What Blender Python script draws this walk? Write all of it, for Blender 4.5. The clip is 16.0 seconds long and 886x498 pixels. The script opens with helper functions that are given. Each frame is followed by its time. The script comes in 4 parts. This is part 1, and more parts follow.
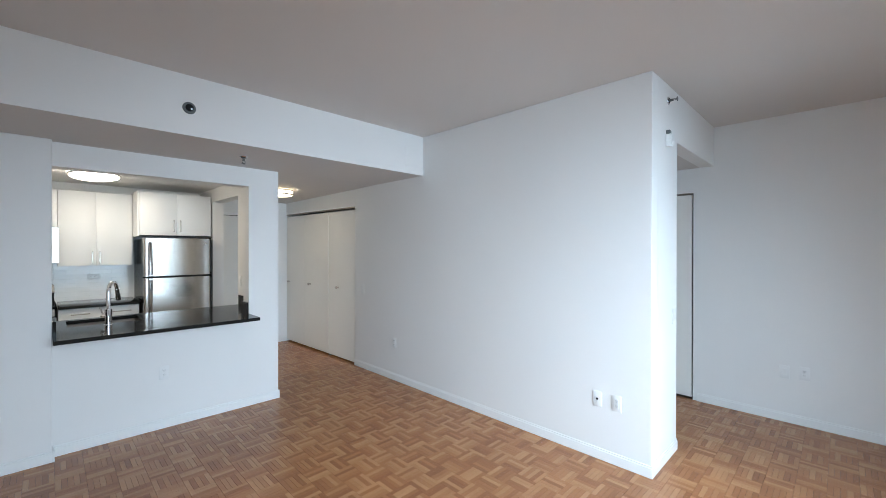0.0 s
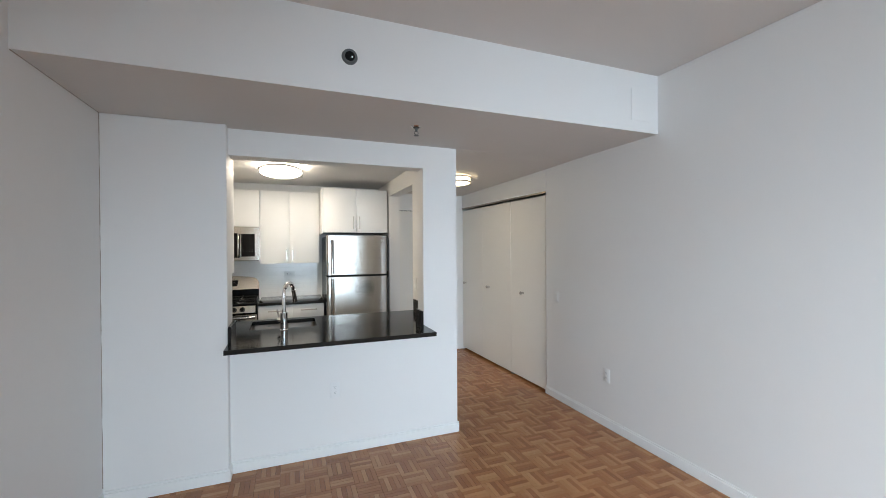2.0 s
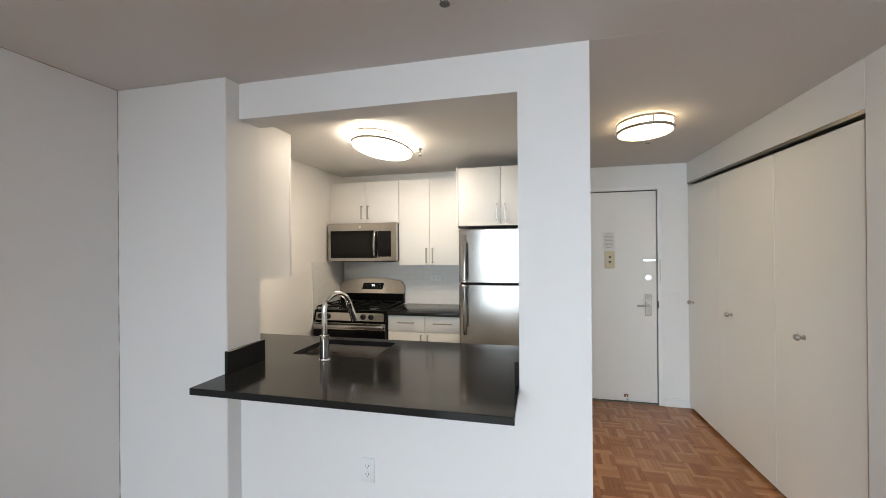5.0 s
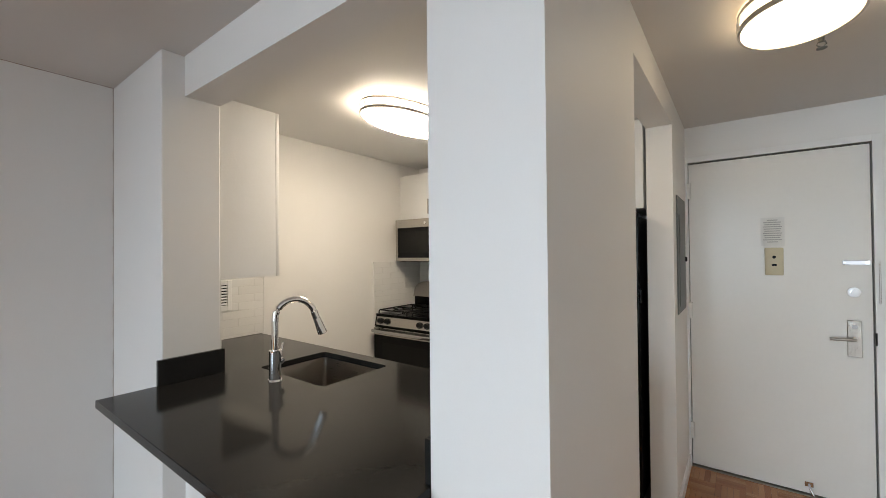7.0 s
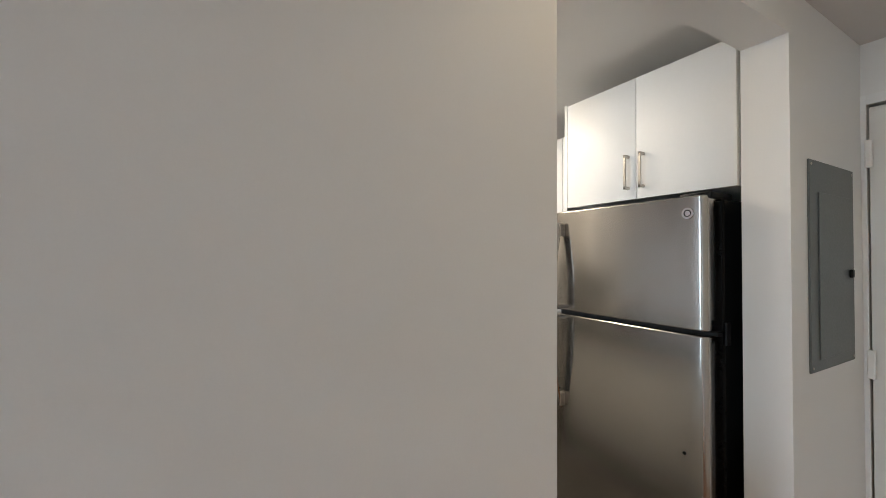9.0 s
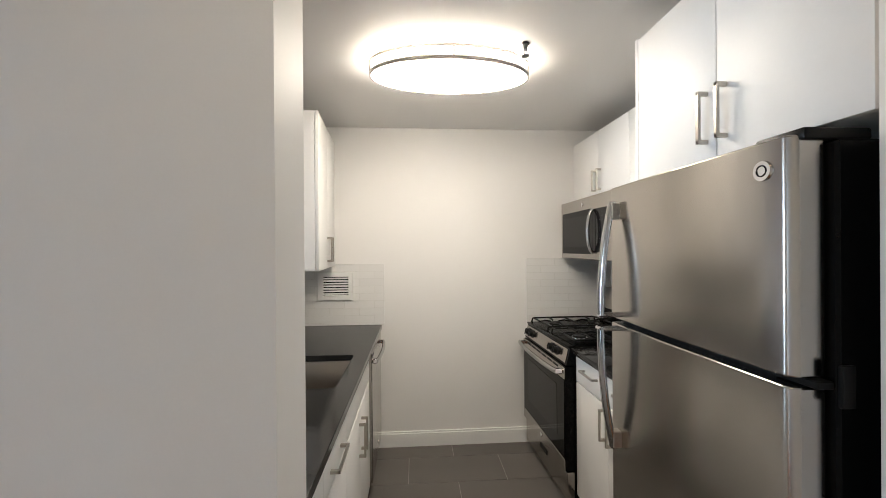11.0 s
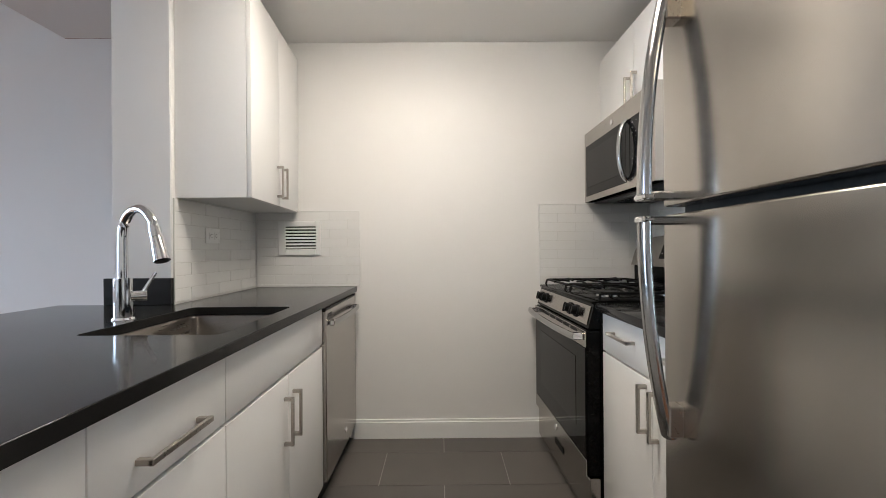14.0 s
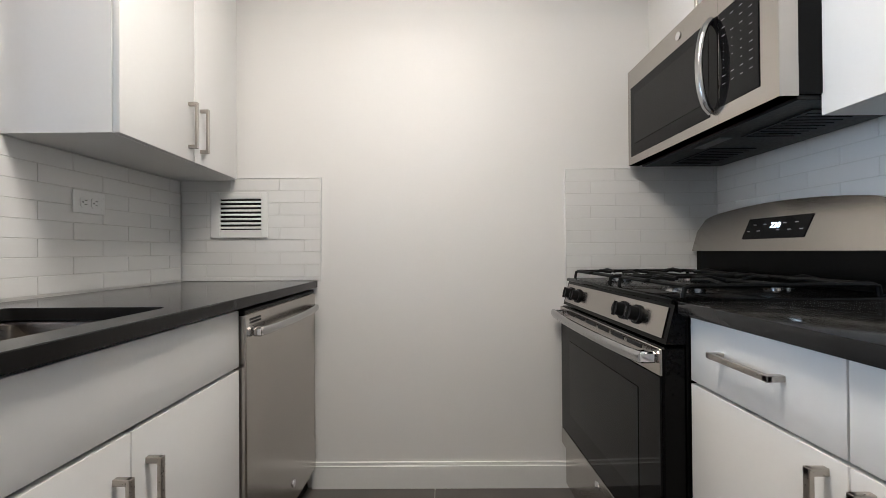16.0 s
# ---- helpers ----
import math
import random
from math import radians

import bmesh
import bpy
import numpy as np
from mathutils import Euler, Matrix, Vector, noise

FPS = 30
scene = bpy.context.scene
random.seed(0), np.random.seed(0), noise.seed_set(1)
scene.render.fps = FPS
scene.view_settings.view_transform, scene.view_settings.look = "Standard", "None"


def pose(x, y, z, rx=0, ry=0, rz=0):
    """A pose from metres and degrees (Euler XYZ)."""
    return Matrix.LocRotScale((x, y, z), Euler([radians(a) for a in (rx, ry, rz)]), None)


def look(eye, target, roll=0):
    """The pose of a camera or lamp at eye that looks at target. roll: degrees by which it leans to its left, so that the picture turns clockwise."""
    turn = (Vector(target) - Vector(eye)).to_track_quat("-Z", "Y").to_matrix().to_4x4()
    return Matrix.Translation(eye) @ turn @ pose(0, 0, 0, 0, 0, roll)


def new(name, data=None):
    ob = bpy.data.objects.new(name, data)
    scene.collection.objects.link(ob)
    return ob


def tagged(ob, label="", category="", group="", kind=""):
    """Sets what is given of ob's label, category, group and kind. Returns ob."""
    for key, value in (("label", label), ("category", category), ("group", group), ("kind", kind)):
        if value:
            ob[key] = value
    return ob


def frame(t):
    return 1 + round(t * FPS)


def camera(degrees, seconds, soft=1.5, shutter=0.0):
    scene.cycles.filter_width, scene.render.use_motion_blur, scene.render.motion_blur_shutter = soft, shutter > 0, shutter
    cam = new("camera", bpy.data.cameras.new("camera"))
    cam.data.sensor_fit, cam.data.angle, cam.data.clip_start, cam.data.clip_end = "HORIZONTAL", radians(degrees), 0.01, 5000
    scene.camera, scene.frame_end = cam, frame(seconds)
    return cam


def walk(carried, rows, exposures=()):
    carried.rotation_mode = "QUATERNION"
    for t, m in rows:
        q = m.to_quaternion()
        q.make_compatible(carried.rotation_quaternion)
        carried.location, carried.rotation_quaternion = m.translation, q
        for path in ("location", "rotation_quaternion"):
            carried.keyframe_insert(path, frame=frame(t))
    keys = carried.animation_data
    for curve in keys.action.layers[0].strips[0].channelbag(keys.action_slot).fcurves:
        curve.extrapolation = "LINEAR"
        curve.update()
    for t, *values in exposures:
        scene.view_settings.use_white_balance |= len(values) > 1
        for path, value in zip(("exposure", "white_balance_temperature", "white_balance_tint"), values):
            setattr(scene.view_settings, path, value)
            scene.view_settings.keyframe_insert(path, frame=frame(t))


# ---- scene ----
cam = camera(96.2, 16.0, 0.8)
PATH = [
    (0, (-1.702, -4.151, 1.569), (-0.293, -2.733, 1.562), 0.1),
    (0.5, (-1.654, -3.898, 1.569), (-0.385, -2.352, 1.56), 0.1),
    (1, (-1.564, -3.623, 1.564), (-0.458, -1.957, 1.548), 0),
    (1.5, (-1.452, -3.311, 1.554), (-0.538, -1.532, 1.541), -0.2),
    (2, (-1.305, -3.047, 1.544), (-0.58, -1.182, 1.531), -0.3),
    (2.5, (-1.117, -2.803, 1.547), (-0.617, -0.867, 1.539), -0.5),
    (3, (-0.942, -2.557, 1.51), (-0.639, -0.58, 1.509), -0.4),
    (3.5, (-0.738, -2.357, 1.522), (-0.618, -0.361, 1.522), -0.35),
    (4, (-0.508, -2.167, 1.523), (-0.583, -0.169, 1.525), -0.5),
    (4.5, (-0.335, -1.978, 1.509), (-0.636, -0.001, 1.512), -0.45),
    (5, (-0.203, -1.718, 1.503), (-0.676, 0.226, 1.507), -0.45),
    (5.2, (-0.15, -1.62, 1.496), (-0.686, 0.306, 1.499), -0.45),
    (7.5, (0.387, -0.494, 1.46), (-0.965, 0.979, 1.483), -0.4),
    (8, (0.461, -0.262, 1.461), (-1.03, 1.068, 1.481), -0.15),
    (8.5, (0.524, 0.001, 1.46), (-1.118, 1.142, 1.493), 0.18),
    (9, (0.536, 0.265, 1.463), (-1.201, 1.255, 1.502), 0.33),
    (9.5, (0.54, 0.465, 1.475), (-1.313, 1.220, 1.5), 0.6),
    (11.8, (0.452, 1.14, 1.447), (-1.548, 1.159, 1.453), -0.7),
    (12, (0.403, 1.153, 1.428), (-1.597, 1.168, 1.437), -0.64),
    (12.5, (0.272, 1.174, 1.361), (-1.728, 1.189, 1.374), -0.58),
    (13, (0.147, 1.201, 1.296), (-1.853, 1.213, 1.297), -0.48),
    (13.5, (0.049, 1.209, 1.2), (-1.95, 1.229, 1.205), -0.42),
    (14, (-0.066, 1.244, 1.131), (-2.066, 1.252, 1.13), -0.44),
    (14.5, (-0.237, 1.321, 1.053), (-2.237, 1.32, 1.06), -0.6),
    (15, (-0.394, 1.348, 1.015), (-2.394, 1.33, 1.015), -0.5),
    (15.5, (-0.548, 1.309, 1.015), (-2.548, 1.299, 1.018), -0.44),
    (16, (-0.688, 1.301, 1.036), (-2.688, 1.29, 1.048), -0.44),
]
walk(cam, [(t, look(eye, target, roll)) for t, eye, target, roll in PATH],
     [(0, -0.18, 6200, 7), (1.5, -0.16, 6450, 8), (3.5, -0.1, 6850, 11), (5, -0.08, 6950, 11), (8, -0.1, 6950, 10), (8.7, -0.08, 6850, 10), (9.5, 0.04, 6150, 9), (12, 0.12, 6350, 11), (14, 0.12, 6100, 11), (16, 0.12, 5850, 11)])

# ---- world and large lights ----
world = bpy.data.worlds.new("world")
scene.world = world
world.use_nodes = True
wn = world.node_tree
sky = wn.nodes.new("ShaderNodeTexSky")
sky.sky_type = "NISHITA"
sky.sun_disc = False
sky.sun_elevation, sky.sun_rotation = radians(35), radians(300)
wn.links.new(sky.outputs[0], wn.nodes["Background"].inputs[0])
wn.nodes["Background"].inputs[1].default_value = 0.12

WX0, WX1, WZ0, WZ1, SOUTH = -1.85, 0.72, 0.55, 2.35, -5.5
sun = new("sun", bpy.data.lights.new("sun", "SUN"))
sun.data.energy, sun.data.angle, sun.data.color = 1.0, radians(12), (1.0, 0.96, 0.9)
sun.matrix_world = look((0, 8, 8), (0, 0, 2.4))
daylight = new("window_daylight", bpy.data.lights.new("window_daylight", "AREA"))
daylight.data.shape, daylight.data.size, daylight.data.size_y = "RECTANGLE", WX1 - WX0, WZ1 - WZ0
daylight.data.energy, daylight.data.color = 134, (0.67, 0.84, 1.0)
daylight.data.spread = radians(115)
daylight.matrix_world = look(((WX0 + WX1) / 2, SOUTH - 0.18, (WZ0 + WZ1) / 2), ((WX0 + WX1) / 2 + 1.75, SOUTH + 4, (WZ0 + WZ1) / 2 - 2.4))
LAMP_COLOR = (1.0, 0.885, 0.73)
KITCHEN_LAMP, HALL_LAMP = 29.0, 7.0
HALL_COLOR = (1.0, 0.83, 0.57)


# ---- materials ----
def material(name, color, rough=0.5, metal=0.0, vary=0.06, scale=6.0, fine=120.0, bump=0.02, stretch=(1, 1, 1), coat=0.0, spec=0.5, rvary=0.12):
    """A plain surface with large and fine variation of colour, gloss and relief."""
    m = bpy.data.materials.new(name)
    m.use_nodes = True
    nt = m.node_tree
    b = nt.nodes["Principled BSDF"]
    b.inputs["Metallic"].default_value = metal
    b.inputs["Coat Weight"].default_value = coat
    b.inputs["Coat Roughness"].default_value = 0.08
    b.inputs["Specular IOR Level"].default_value = spec
    geo = nt.nodes.new("ShaderNodeNewGeometry")
    mp = nt.nodes.new("ShaderNodeMapping")
    mp.inputs["Scale"].default_value = stretch
    nt.links.new(geo.outputs["Position"], mp.inputs[0])
    big, small = nt.nodes.new("ShaderNodeTexNoise"), nt.nodes.new("ShaderNodeTexNoise")
    big.inputs["Scale"].default_value, small.inputs["Scale"].default_value = scale, fine
    big.inputs["Detail"].default_value, small.inputs["Detail"].default_value = 4, 3
    nt.links.new(geo.outputs["Position"], big.inputs["Vector"])
    nt.links.new(mp.outputs[0], small.inputs["Vector"])
    add = nt.nodes.new("ShaderNodeMath")
    add.operation = "ADD"
    nt.links.new(big.outputs["Fac"], add.inputs[0])
    nt.links.new(small.outputs["Fac"], add.inputs[1])
    ramp = nt.nodes.new("ShaderNodeMapRange")
    ramp.inputs[1].default_value, ramp.inputs[2].default_value = 0.6, 1.4
    ramp.inputs[3].default_value, ramp.inputs[4].default_value = 1 - vary, 1 + vary
    nt.links.new(add.outputs[0], ramp.inputs[0])
    mul = nt.nodes.new("ShaderNodeVectorMath")
    mul.operation = "SCALE"
    mul.inputs[0].default_value = color
    nt.links.new(ramp.outputs[0], mul.inputs["Scale"])
    nt.links.new(mul.outputs[0], b.inputs["Base Color"])
    rr = nt.nodes.new("ShaderNodeMapRange")
    rr.inputs[1].default_value, rr.inputs[2].default_value = 0.3, 0.7
    rr.inputs[3].default_value, rr.inputs[4].default_value = rough * (1 - rvary), min(1, rough * (1 + rvary))
    nt.links.new(small.outputs["Fac"], rr.inputs[0])
    nt.links.new(rr.outputs[0], b.inputs["Roughness"])
    if bump:
        bp = nt.nodes.new("ShaderNodeBump")
        bp.inputs["Strength"].default_value, bp.inputs["Distance"].default_value = bump, 0.01
        nt.links.new(small.outputs["Fac"], bp.inputs["Height"])
        nt.links.new(bp.outputs[0], b.inputs["Normal"])
    return m


def pieces_material(name, dark, mid, light, rough, grain=(6, 60, 6), bump=0.05, vary=0.1):
    """Wood or stone in separate pieces: every piece has its own tone."""
    m = material(name, (1, 1, 1), rough, vary=vary, fine=40, stretch=grain, bump=bump)
    nt = m.node_tree
    geo, info = nt.nodes.new("ShaderNodeNewGeometry"), nt.nodes.new("ShaderNodeObjectInfo")
    a = nt.nodes.new("ShaderNodeMath")
    a.operation = "ADD"
    nt.links.new(geo.outputs["Random Per Island"], a.inputs[0])
    nt.links.new(info.outputs["Random"], a.inputs[1])
    f = nt.nodes.new("ShaderNodeMath")
    f.operation = "FRACT"
    nt.links.new(a.outputs[0], f.inputs[0])
    r = nt.nodes.new("ShaderNodeValToRGB")
    r.color_ramp.elements[0].color, r.color_ramp.elements[1].color = (*dark, 1), (*light, 1)
    e = r.color_ramp.elements.new(0.5)
    e.color = (*mid, 1)
    nt.links.new(f.outputs[0], r.inputs[0])
    scale = next(n for n in nt.nodes if n.type == "VECT_MATH")
    nt.links.new(r.outputs[0], scale.inputs[0])
    return m


def glowing(name, color, strength):
    m = bpy.data.materials.new(name)
    m.use_nodes = True
    b = m.node_tree.nodes["Principled BSDF"]
    b.inputs["Base Color"].default_value = (*color, 1)
    b.inputs["Emission Color"].default_value = (*color, 1)
    b.inputs["Emission Strength"].default_value = strength
    return m


PAINT = material("wall_paint", (0.80, 0.79, 0.775), 0.55, vary=0.012, scale=1.5, fine=220, bump=0.02)
# White ceiling; the dim, pinkish floor-bounced light is put into its colour.
CEILSHADE = material("shaded_ceiling_paint", (0.65, 0.62, 0.595), 0.8, vary=0.015, scale=1.2, fine=260, bump=0.03)
TRIM = material("trim_paint", (0.82, 0.82, 0.81), 0.35, vary=0.015, fine=90, bump=0.02)
DOORPAINT = material("door_paint", (0.80, 0.78, 0.74), 0.30, vary=0.012, scale=2, fine=40, bump=0.0, rvary=0.04)
CAB = material("cabinet_white", (0.82, 0.815, 0.80), 0.48, vary=0.012, scale=3, fine=80, bump=0.01)
CABIN = material("cabinet_carcass", (0.74, 0.73, 0.71), 0.5, vary=0.02, bump=0.01)
STONE = material("dark_quartz", (0.020, 0.0195, 0.019), 0.11, vary=0.07, scale=60, fine=500, bump=0.0, spec=0.17, rvary=0.05)
STEEL = material("brushed_steel", (0.45, 0.425, 0.395), 0.20, 1.0, vary=0.012, scale=1.5, fine=500, bump=0.0, stretch=(0.1, 1, 1), rvary=0.02)
STEELDARK = material("smooth_steel", (0.42, 0.42, 0.42), 0.17, 1.0, vary=0.03, scale=3, fine=200, bump=0.006, stretch=(1, 1, 0.05))
SINKSTEEL = material("sink_steel", (0.26, 0.235, 0.21), 0.30, 1.0, vary=0.05, scale=9, fine=300, bump=0.01, stretch=(0.05, 1, 1))
CHROME = material("chrome", (0.80, 0.80, 0.81), 0.06, 1.0, vary=0.02, bump=0.0)
NICKEL = material("satin_nickel", (0.46, 0.43, 0.39), 0.30, 1.0, vary=0.04, fine=250, bump=0.006)
BLACK = material("black_enamel", (0.003, 0.003, 0.003), 0.22, vary=0.2, bump=0.0, spec=0.1)
IRON = material("cast_iron", (0.006, 0.006, 0.006), 0.5, spec=0.2, vary=0.3, fine=500, bump=0.08)
BLACKP = material("black_plastic", (0.005, 0.005, 0.0052), 0.4, spec=0.2, vary=0.2, bump=0.01)
DARKGLASS = material("dark_glass", (0.006, 0.006, 0.0065), 0.05, vary=0.05, bump=0.0, spec=0.14)
OVENGLASS = material("oven_glass", (0.009, 0.009, 0.0088), 0.08, vary=0.05, bump=0.0, spec=0.2)
GREYMETAL = material("grey_enamel", (0.115, 0.125, 0.125), 0.42, vary=0.06, scale=8, fine=150, bump=0.02)
IVORY = material("ivory_plastic", (0.62, 0.55, 0.38), 0.4, vary=0.03, bump=0.01)
PLASTIC = material("white_plastic", (0.80, 0.80, 0.79), 0.3, vary=0.01, bump=0.005)
GROUT = material("white_grout", (0.68, 0.67, 0.645), 0.85, vary=0.04, fine=300, bump=0.04)
DARKGROUT = material("floor_grout", (0.33, 0.31, 0.285), 0.9, vary=0.08, fine=200, bump=0.05)
WOODGAP = material("floor_underlay", (0.10, 0.055, 0.03), 0.8, vary=0.2, bump=0.05)
BRASS = material("track_metal", (0.33, 0.30, 0.26), 0.4, 1.0, vary=0.08, bump=0.01)
PAPER = material("notice_paper", (0.74, 0.73, 0.70), 0.8, vary=0.02, bump=0.01)
INK = material("faint_ink", (0.45, 0.44, 0.43), 0.8, vary=0.05, bump=0.0)
WHITEINK = material("white_print", (0.25, 0.25, 0.25), 0.6, vary=0.02, bump=0.0)
DARK = material("dark_gap", (0.01, 0.01, 0.01), 0.8, vary=0.2, bump=0.0)
TILE = pieces_material("glazed_tile", (0.77, 0.765, 0.75), (0.785, 0.78, 0.765), (0.80, 0.795, 0.78), 0.14, (2, 2, 2), 0.01, 0.012)
FLOORTILE = pieces_material("grey_floor_tile", (0.098, 0.088, 0.080), (0.108, 0.098, 0.088), (0.12, 0.108, 0.097), 0.42, (3, 3, 3), 0.05)
PARQUET = pieces_material("oak_parquet", (0.27, 0.105, 0.038), (0.36, 0.15, 0.057), (0.46, 0.215, 0.093), 0.25, (8, 8, 8), 0.04)
KITCHENGLOW = glowing("kitchen_diffuser", LAMP_COLOR, KITCHEN_LAMP)
HALLGLOW = glowing("hall_diffuser", HALL_COLOR, HALL_LAMP)
DIGITS = glowing("clock_digits", (0.75, 0.9, 1.0), 4.0)
for m in (STEEL,):
    b = m.node_tree.nodes["Principled BSDF"]
    b.inputs["Anisotropic"].default_value = 0.5
    t = m.node_tree.nodes.new("ShaderNodeCombineXYZ")
    t.inputs[2].default_value = 1.0
    m.node_tree.links.new(t.outputs[0], b.inputs["Tangent"])
GLASS = bpy.data.materials.new("window_glass")
GLASS.use_nodes = True
g = GLASS.node_tree.nodes["Principled BSDF"]
g.inputs["Transmission Weight"].default_value, g.inputs["Roughness"].default_value, g.inputs["IOR"].default_value = 1.0, 0.0, 1.45


# ---- building helpers ----
BASE = {}


def bx(bm, x0, x1, y0, y1, z0, z1, bev=0.0, seg=1):
    vs = bmesh.ops.create_cube(bm, size=1)["verts"]
    for v in vs:
        v.co = ((x0 + x1) / 2 + v.co.x * (x1 - x0), (y0 + y1) / 2 + v.co.y * (y1 - y0), (z0 + z1) / 2 + v.co.z * (z1 - z0))
    if bev:
        edges = list({e for v in vs for e in v.link_edges})
        bmesh.ops.bevel(bm, geom=edges, offset=bev, segments=seg, affect="EDGES", profile=0.5)
    return bm


def box(*a, **k):
    return bx(bmesh.new(), *a, **k)


def rod(bm, p0, p1, r0, r1=None, seg=20):
    p0, p1 = Vector(p0), Vector(p1)
    d = p1 - p0
    m = Matrix.Translation((p0 + p1) / 2) @ d.to_track_quat("Z", "Y").to_matrix().to_4x4()
    bmesh.ops.create_cone(bm, cap_ends=True, segments=seg, radius1=r0, radius2=r0 if r1 is None else r1, depth=d.length, matrix=m)
    return bm


def tube(bm, pts, rx, ry=None, seg=12, side=None):
    """A rod swept along points, round or oval; side: the way of the wide axis."""
    ry = rx if ry is None else ry
    pts = [Vector(p) for p in pts]
    rings = []
    for i, p in enumerate(pts):
        d = (pts[min(i + 1, len(pts) - 1)] - pts[max(i - 1, 0)]).normalized()
        s = Vector(side) if side else (Vector((0, 0, 1)) if abs(d.z) < 0.9 else Vector((1, 0, 0)))
        u = (s - d * s.dot(d)).normalized()
        w = d.cross(u)
        rings.append([bm.verts.new(p + u * rx * math.cos(6.2832 * k / seg) + w * ry * math.sin(6.2832 * k / seg)) for k in range(seg)])
    for a, b in zip(rings, rings[1:]):
        for k in range(seg):
            bm.faces.new((a[k], a[(k + 1) % seg], b[(k + 1) % seg], b[k]))
    bm.faces.new(rings[0][::-1])
    bm.faces.new(rings[-1])
    return bm


def prism(bm, outline, axis, a0, a1):
    """An outline of (u, v) pulled along an axis: x gives (y, z), y gives (x, z), z gives (x, y)."""
    def put(u, v, a):
        return {"x": (a, u, v), "y": (u, a, v), "z": (u, v, a)}[axis]
    lo = [bm.verts.new(put(u, v, a0)) for u, v in outline]
    hi = [bm.verts.new(put(u, v, a1)) for u, v in outline]
    n = len(outline)
    bm.faces.new(lo[::-1])
    bm.faces.new(hi)
    for k in range(n):
        bm.faces.new((lo[k], lo[(k + 1) % n], hi[(k + 1) % n], hi[k]))
    return bm


def rounded(x0, x1, y0, y1, r, n=6):
    out = []
    for cx, cy, a in ((x1 - r, y1 - r, 0), (x0 + r, y1 - r, 90), (x0 + r, y0 + r, 180), (x1 - r, y0 + r, 270)):
        for k in range(n + 1):
            t = radians(a + 90 * k / n)
            out.append((cx + r * math.cos(t), cy + r * math.sin(t)))
    return out


def mesh_of(name, bm, mat, smooth=True):
    bmesh.ops.recalc_face_normals(bm, faces=bm.faces)
    me = bpy.data.meshes.new(name)
    bm.to_mesh(me)
    bm.free()
    me.materials.append(mat)
    if smooth:
        me.shade_smooth()
        me.set_sharp_from_angle(angle=radians(35))
    return me


def thing(name, at, label, category, group="", kind=""):
    ob = new(name)
    ob.location = at
    ob.empty_display_size = 0.05
    BASE[ob.name] = Vector(at)
    return tagged(ob, label, category, group, kind)


def part(name, bm, mat, parent, label=""):
    o = BASE[parent.name]
    bmesh.ops.translate(bm, verts=bm.verts, vec=-o)
    ob = new(name, mesh_of(name, bm, mat))
    ob.parent = parent
    BASE[ob.name] = o
    return tagged(ob, label)


def single(name, bm, mat, label, category, group=""):
    return tagged(new(name, mesh_of(name, bm, mat)), label, category, group)


def askew(bm):
    """The closet side of the hall runs in a little towards the entry."""
    for v in bm.verts:
        if v.co.y > 0.44:
            v.co.x -= (v.co.y - 0.44) * 0.033
    return bm


def setting(name, boxes, mat, bev=0.0, label=""):
    bm = bmesh.new()
    for b in boxes:
        bx(bm, *b, bev=bev)
    if name == "wall_hall_east":
        askew(bm)
    return tagged(new(name, mesh_of(name, bm, mat)), label, "", "", "structure")


# ---- walls, floors, ceilings ----
XW, XF, XR, XE = -2.355, -2.412, 1.21, 3.03
NORTH, HALLN, LOW, HIGH = 2.48, 2.455, 2.354, 2.775
setting("wall_west", [(XW - 0.15, XW, SOUTH, -0.09, 0, HIGH)], PAINT, label="plain white painted living room wall")
setting("wall_column", [(XW - 0.15, -1.682, -0.09, 0.15, 0, LOW)], PAINT, 0.004, label="white painted pier beside the serving hatch")
setting("wall_hatch", [(-0.291, 0, 0, 0.15, 0, LOW), (-1.682, -0.291, 0, 0.15, 0, 0.884), (-1.682, -0.291, 0, 0.15, 2.173, LOW)], PAINT,
        label="white painted wall with a kitchen serving hatch")
setting("wall_kitchen_west", [(XF - 0.12, XF, 0.15, NORTH, 0, LOW)], PAINT, label="white painted end wall of the kitchen")
setting("wall_kitchen_east", [(-0.133, 0, 0.15, 0.814, 0, LOW), (-0.133, 0, 0.814, 1.813, 2.173, LOW), (-0.133, 0, 1.813, HALLN, 0, LOW)], PAINT,
        label="white painted wall with the open kitchen doorway")
setting("wall_kitchen_north", [(XF - 0.12, -0.133, NORTH, NORTH + 0.12, 0, LOW)], PAINT)
setting("wall_entry", [(-0.133, 0.012, HALLN, HALLN + 0.14, 0, LOW), (0.893, 1.9, HALLN, HALLN + 0.14, 0, LOW), (0.012, 0.893, HALLN, HALLN + 0.14, 2.066, LOW)], PAINT)
setting("wall_hall_east", [(XR, XR + 0.12, -3.235, 0.447, 0, HIGH), (XR, XR + 0.12, 0.447, HALLN, 2.118, LOW)], PAINT, 0.003,
        label="long plain white painted wall")
setting("wall_closet", [(1.85, 1.95, 0.35, HALLN, 0, LOW), (XR + 0.12, 1.85, 0.347, 0.447, 0, LOW)], PAINT)
setting("wall_alcove", [(XR + 0.12, 1.78, -3.235, -3.115, 0, HIGH), (1.78, XE, -3.235, -3.115, 2.39, HIGH)], PAINT)
setting("wall_passage", [(1.66, 1.78, -3.115, -1.9, 0, 2.39), (1.63, XE, -1.9, -1.78, 0, 2.39)], PAINT)
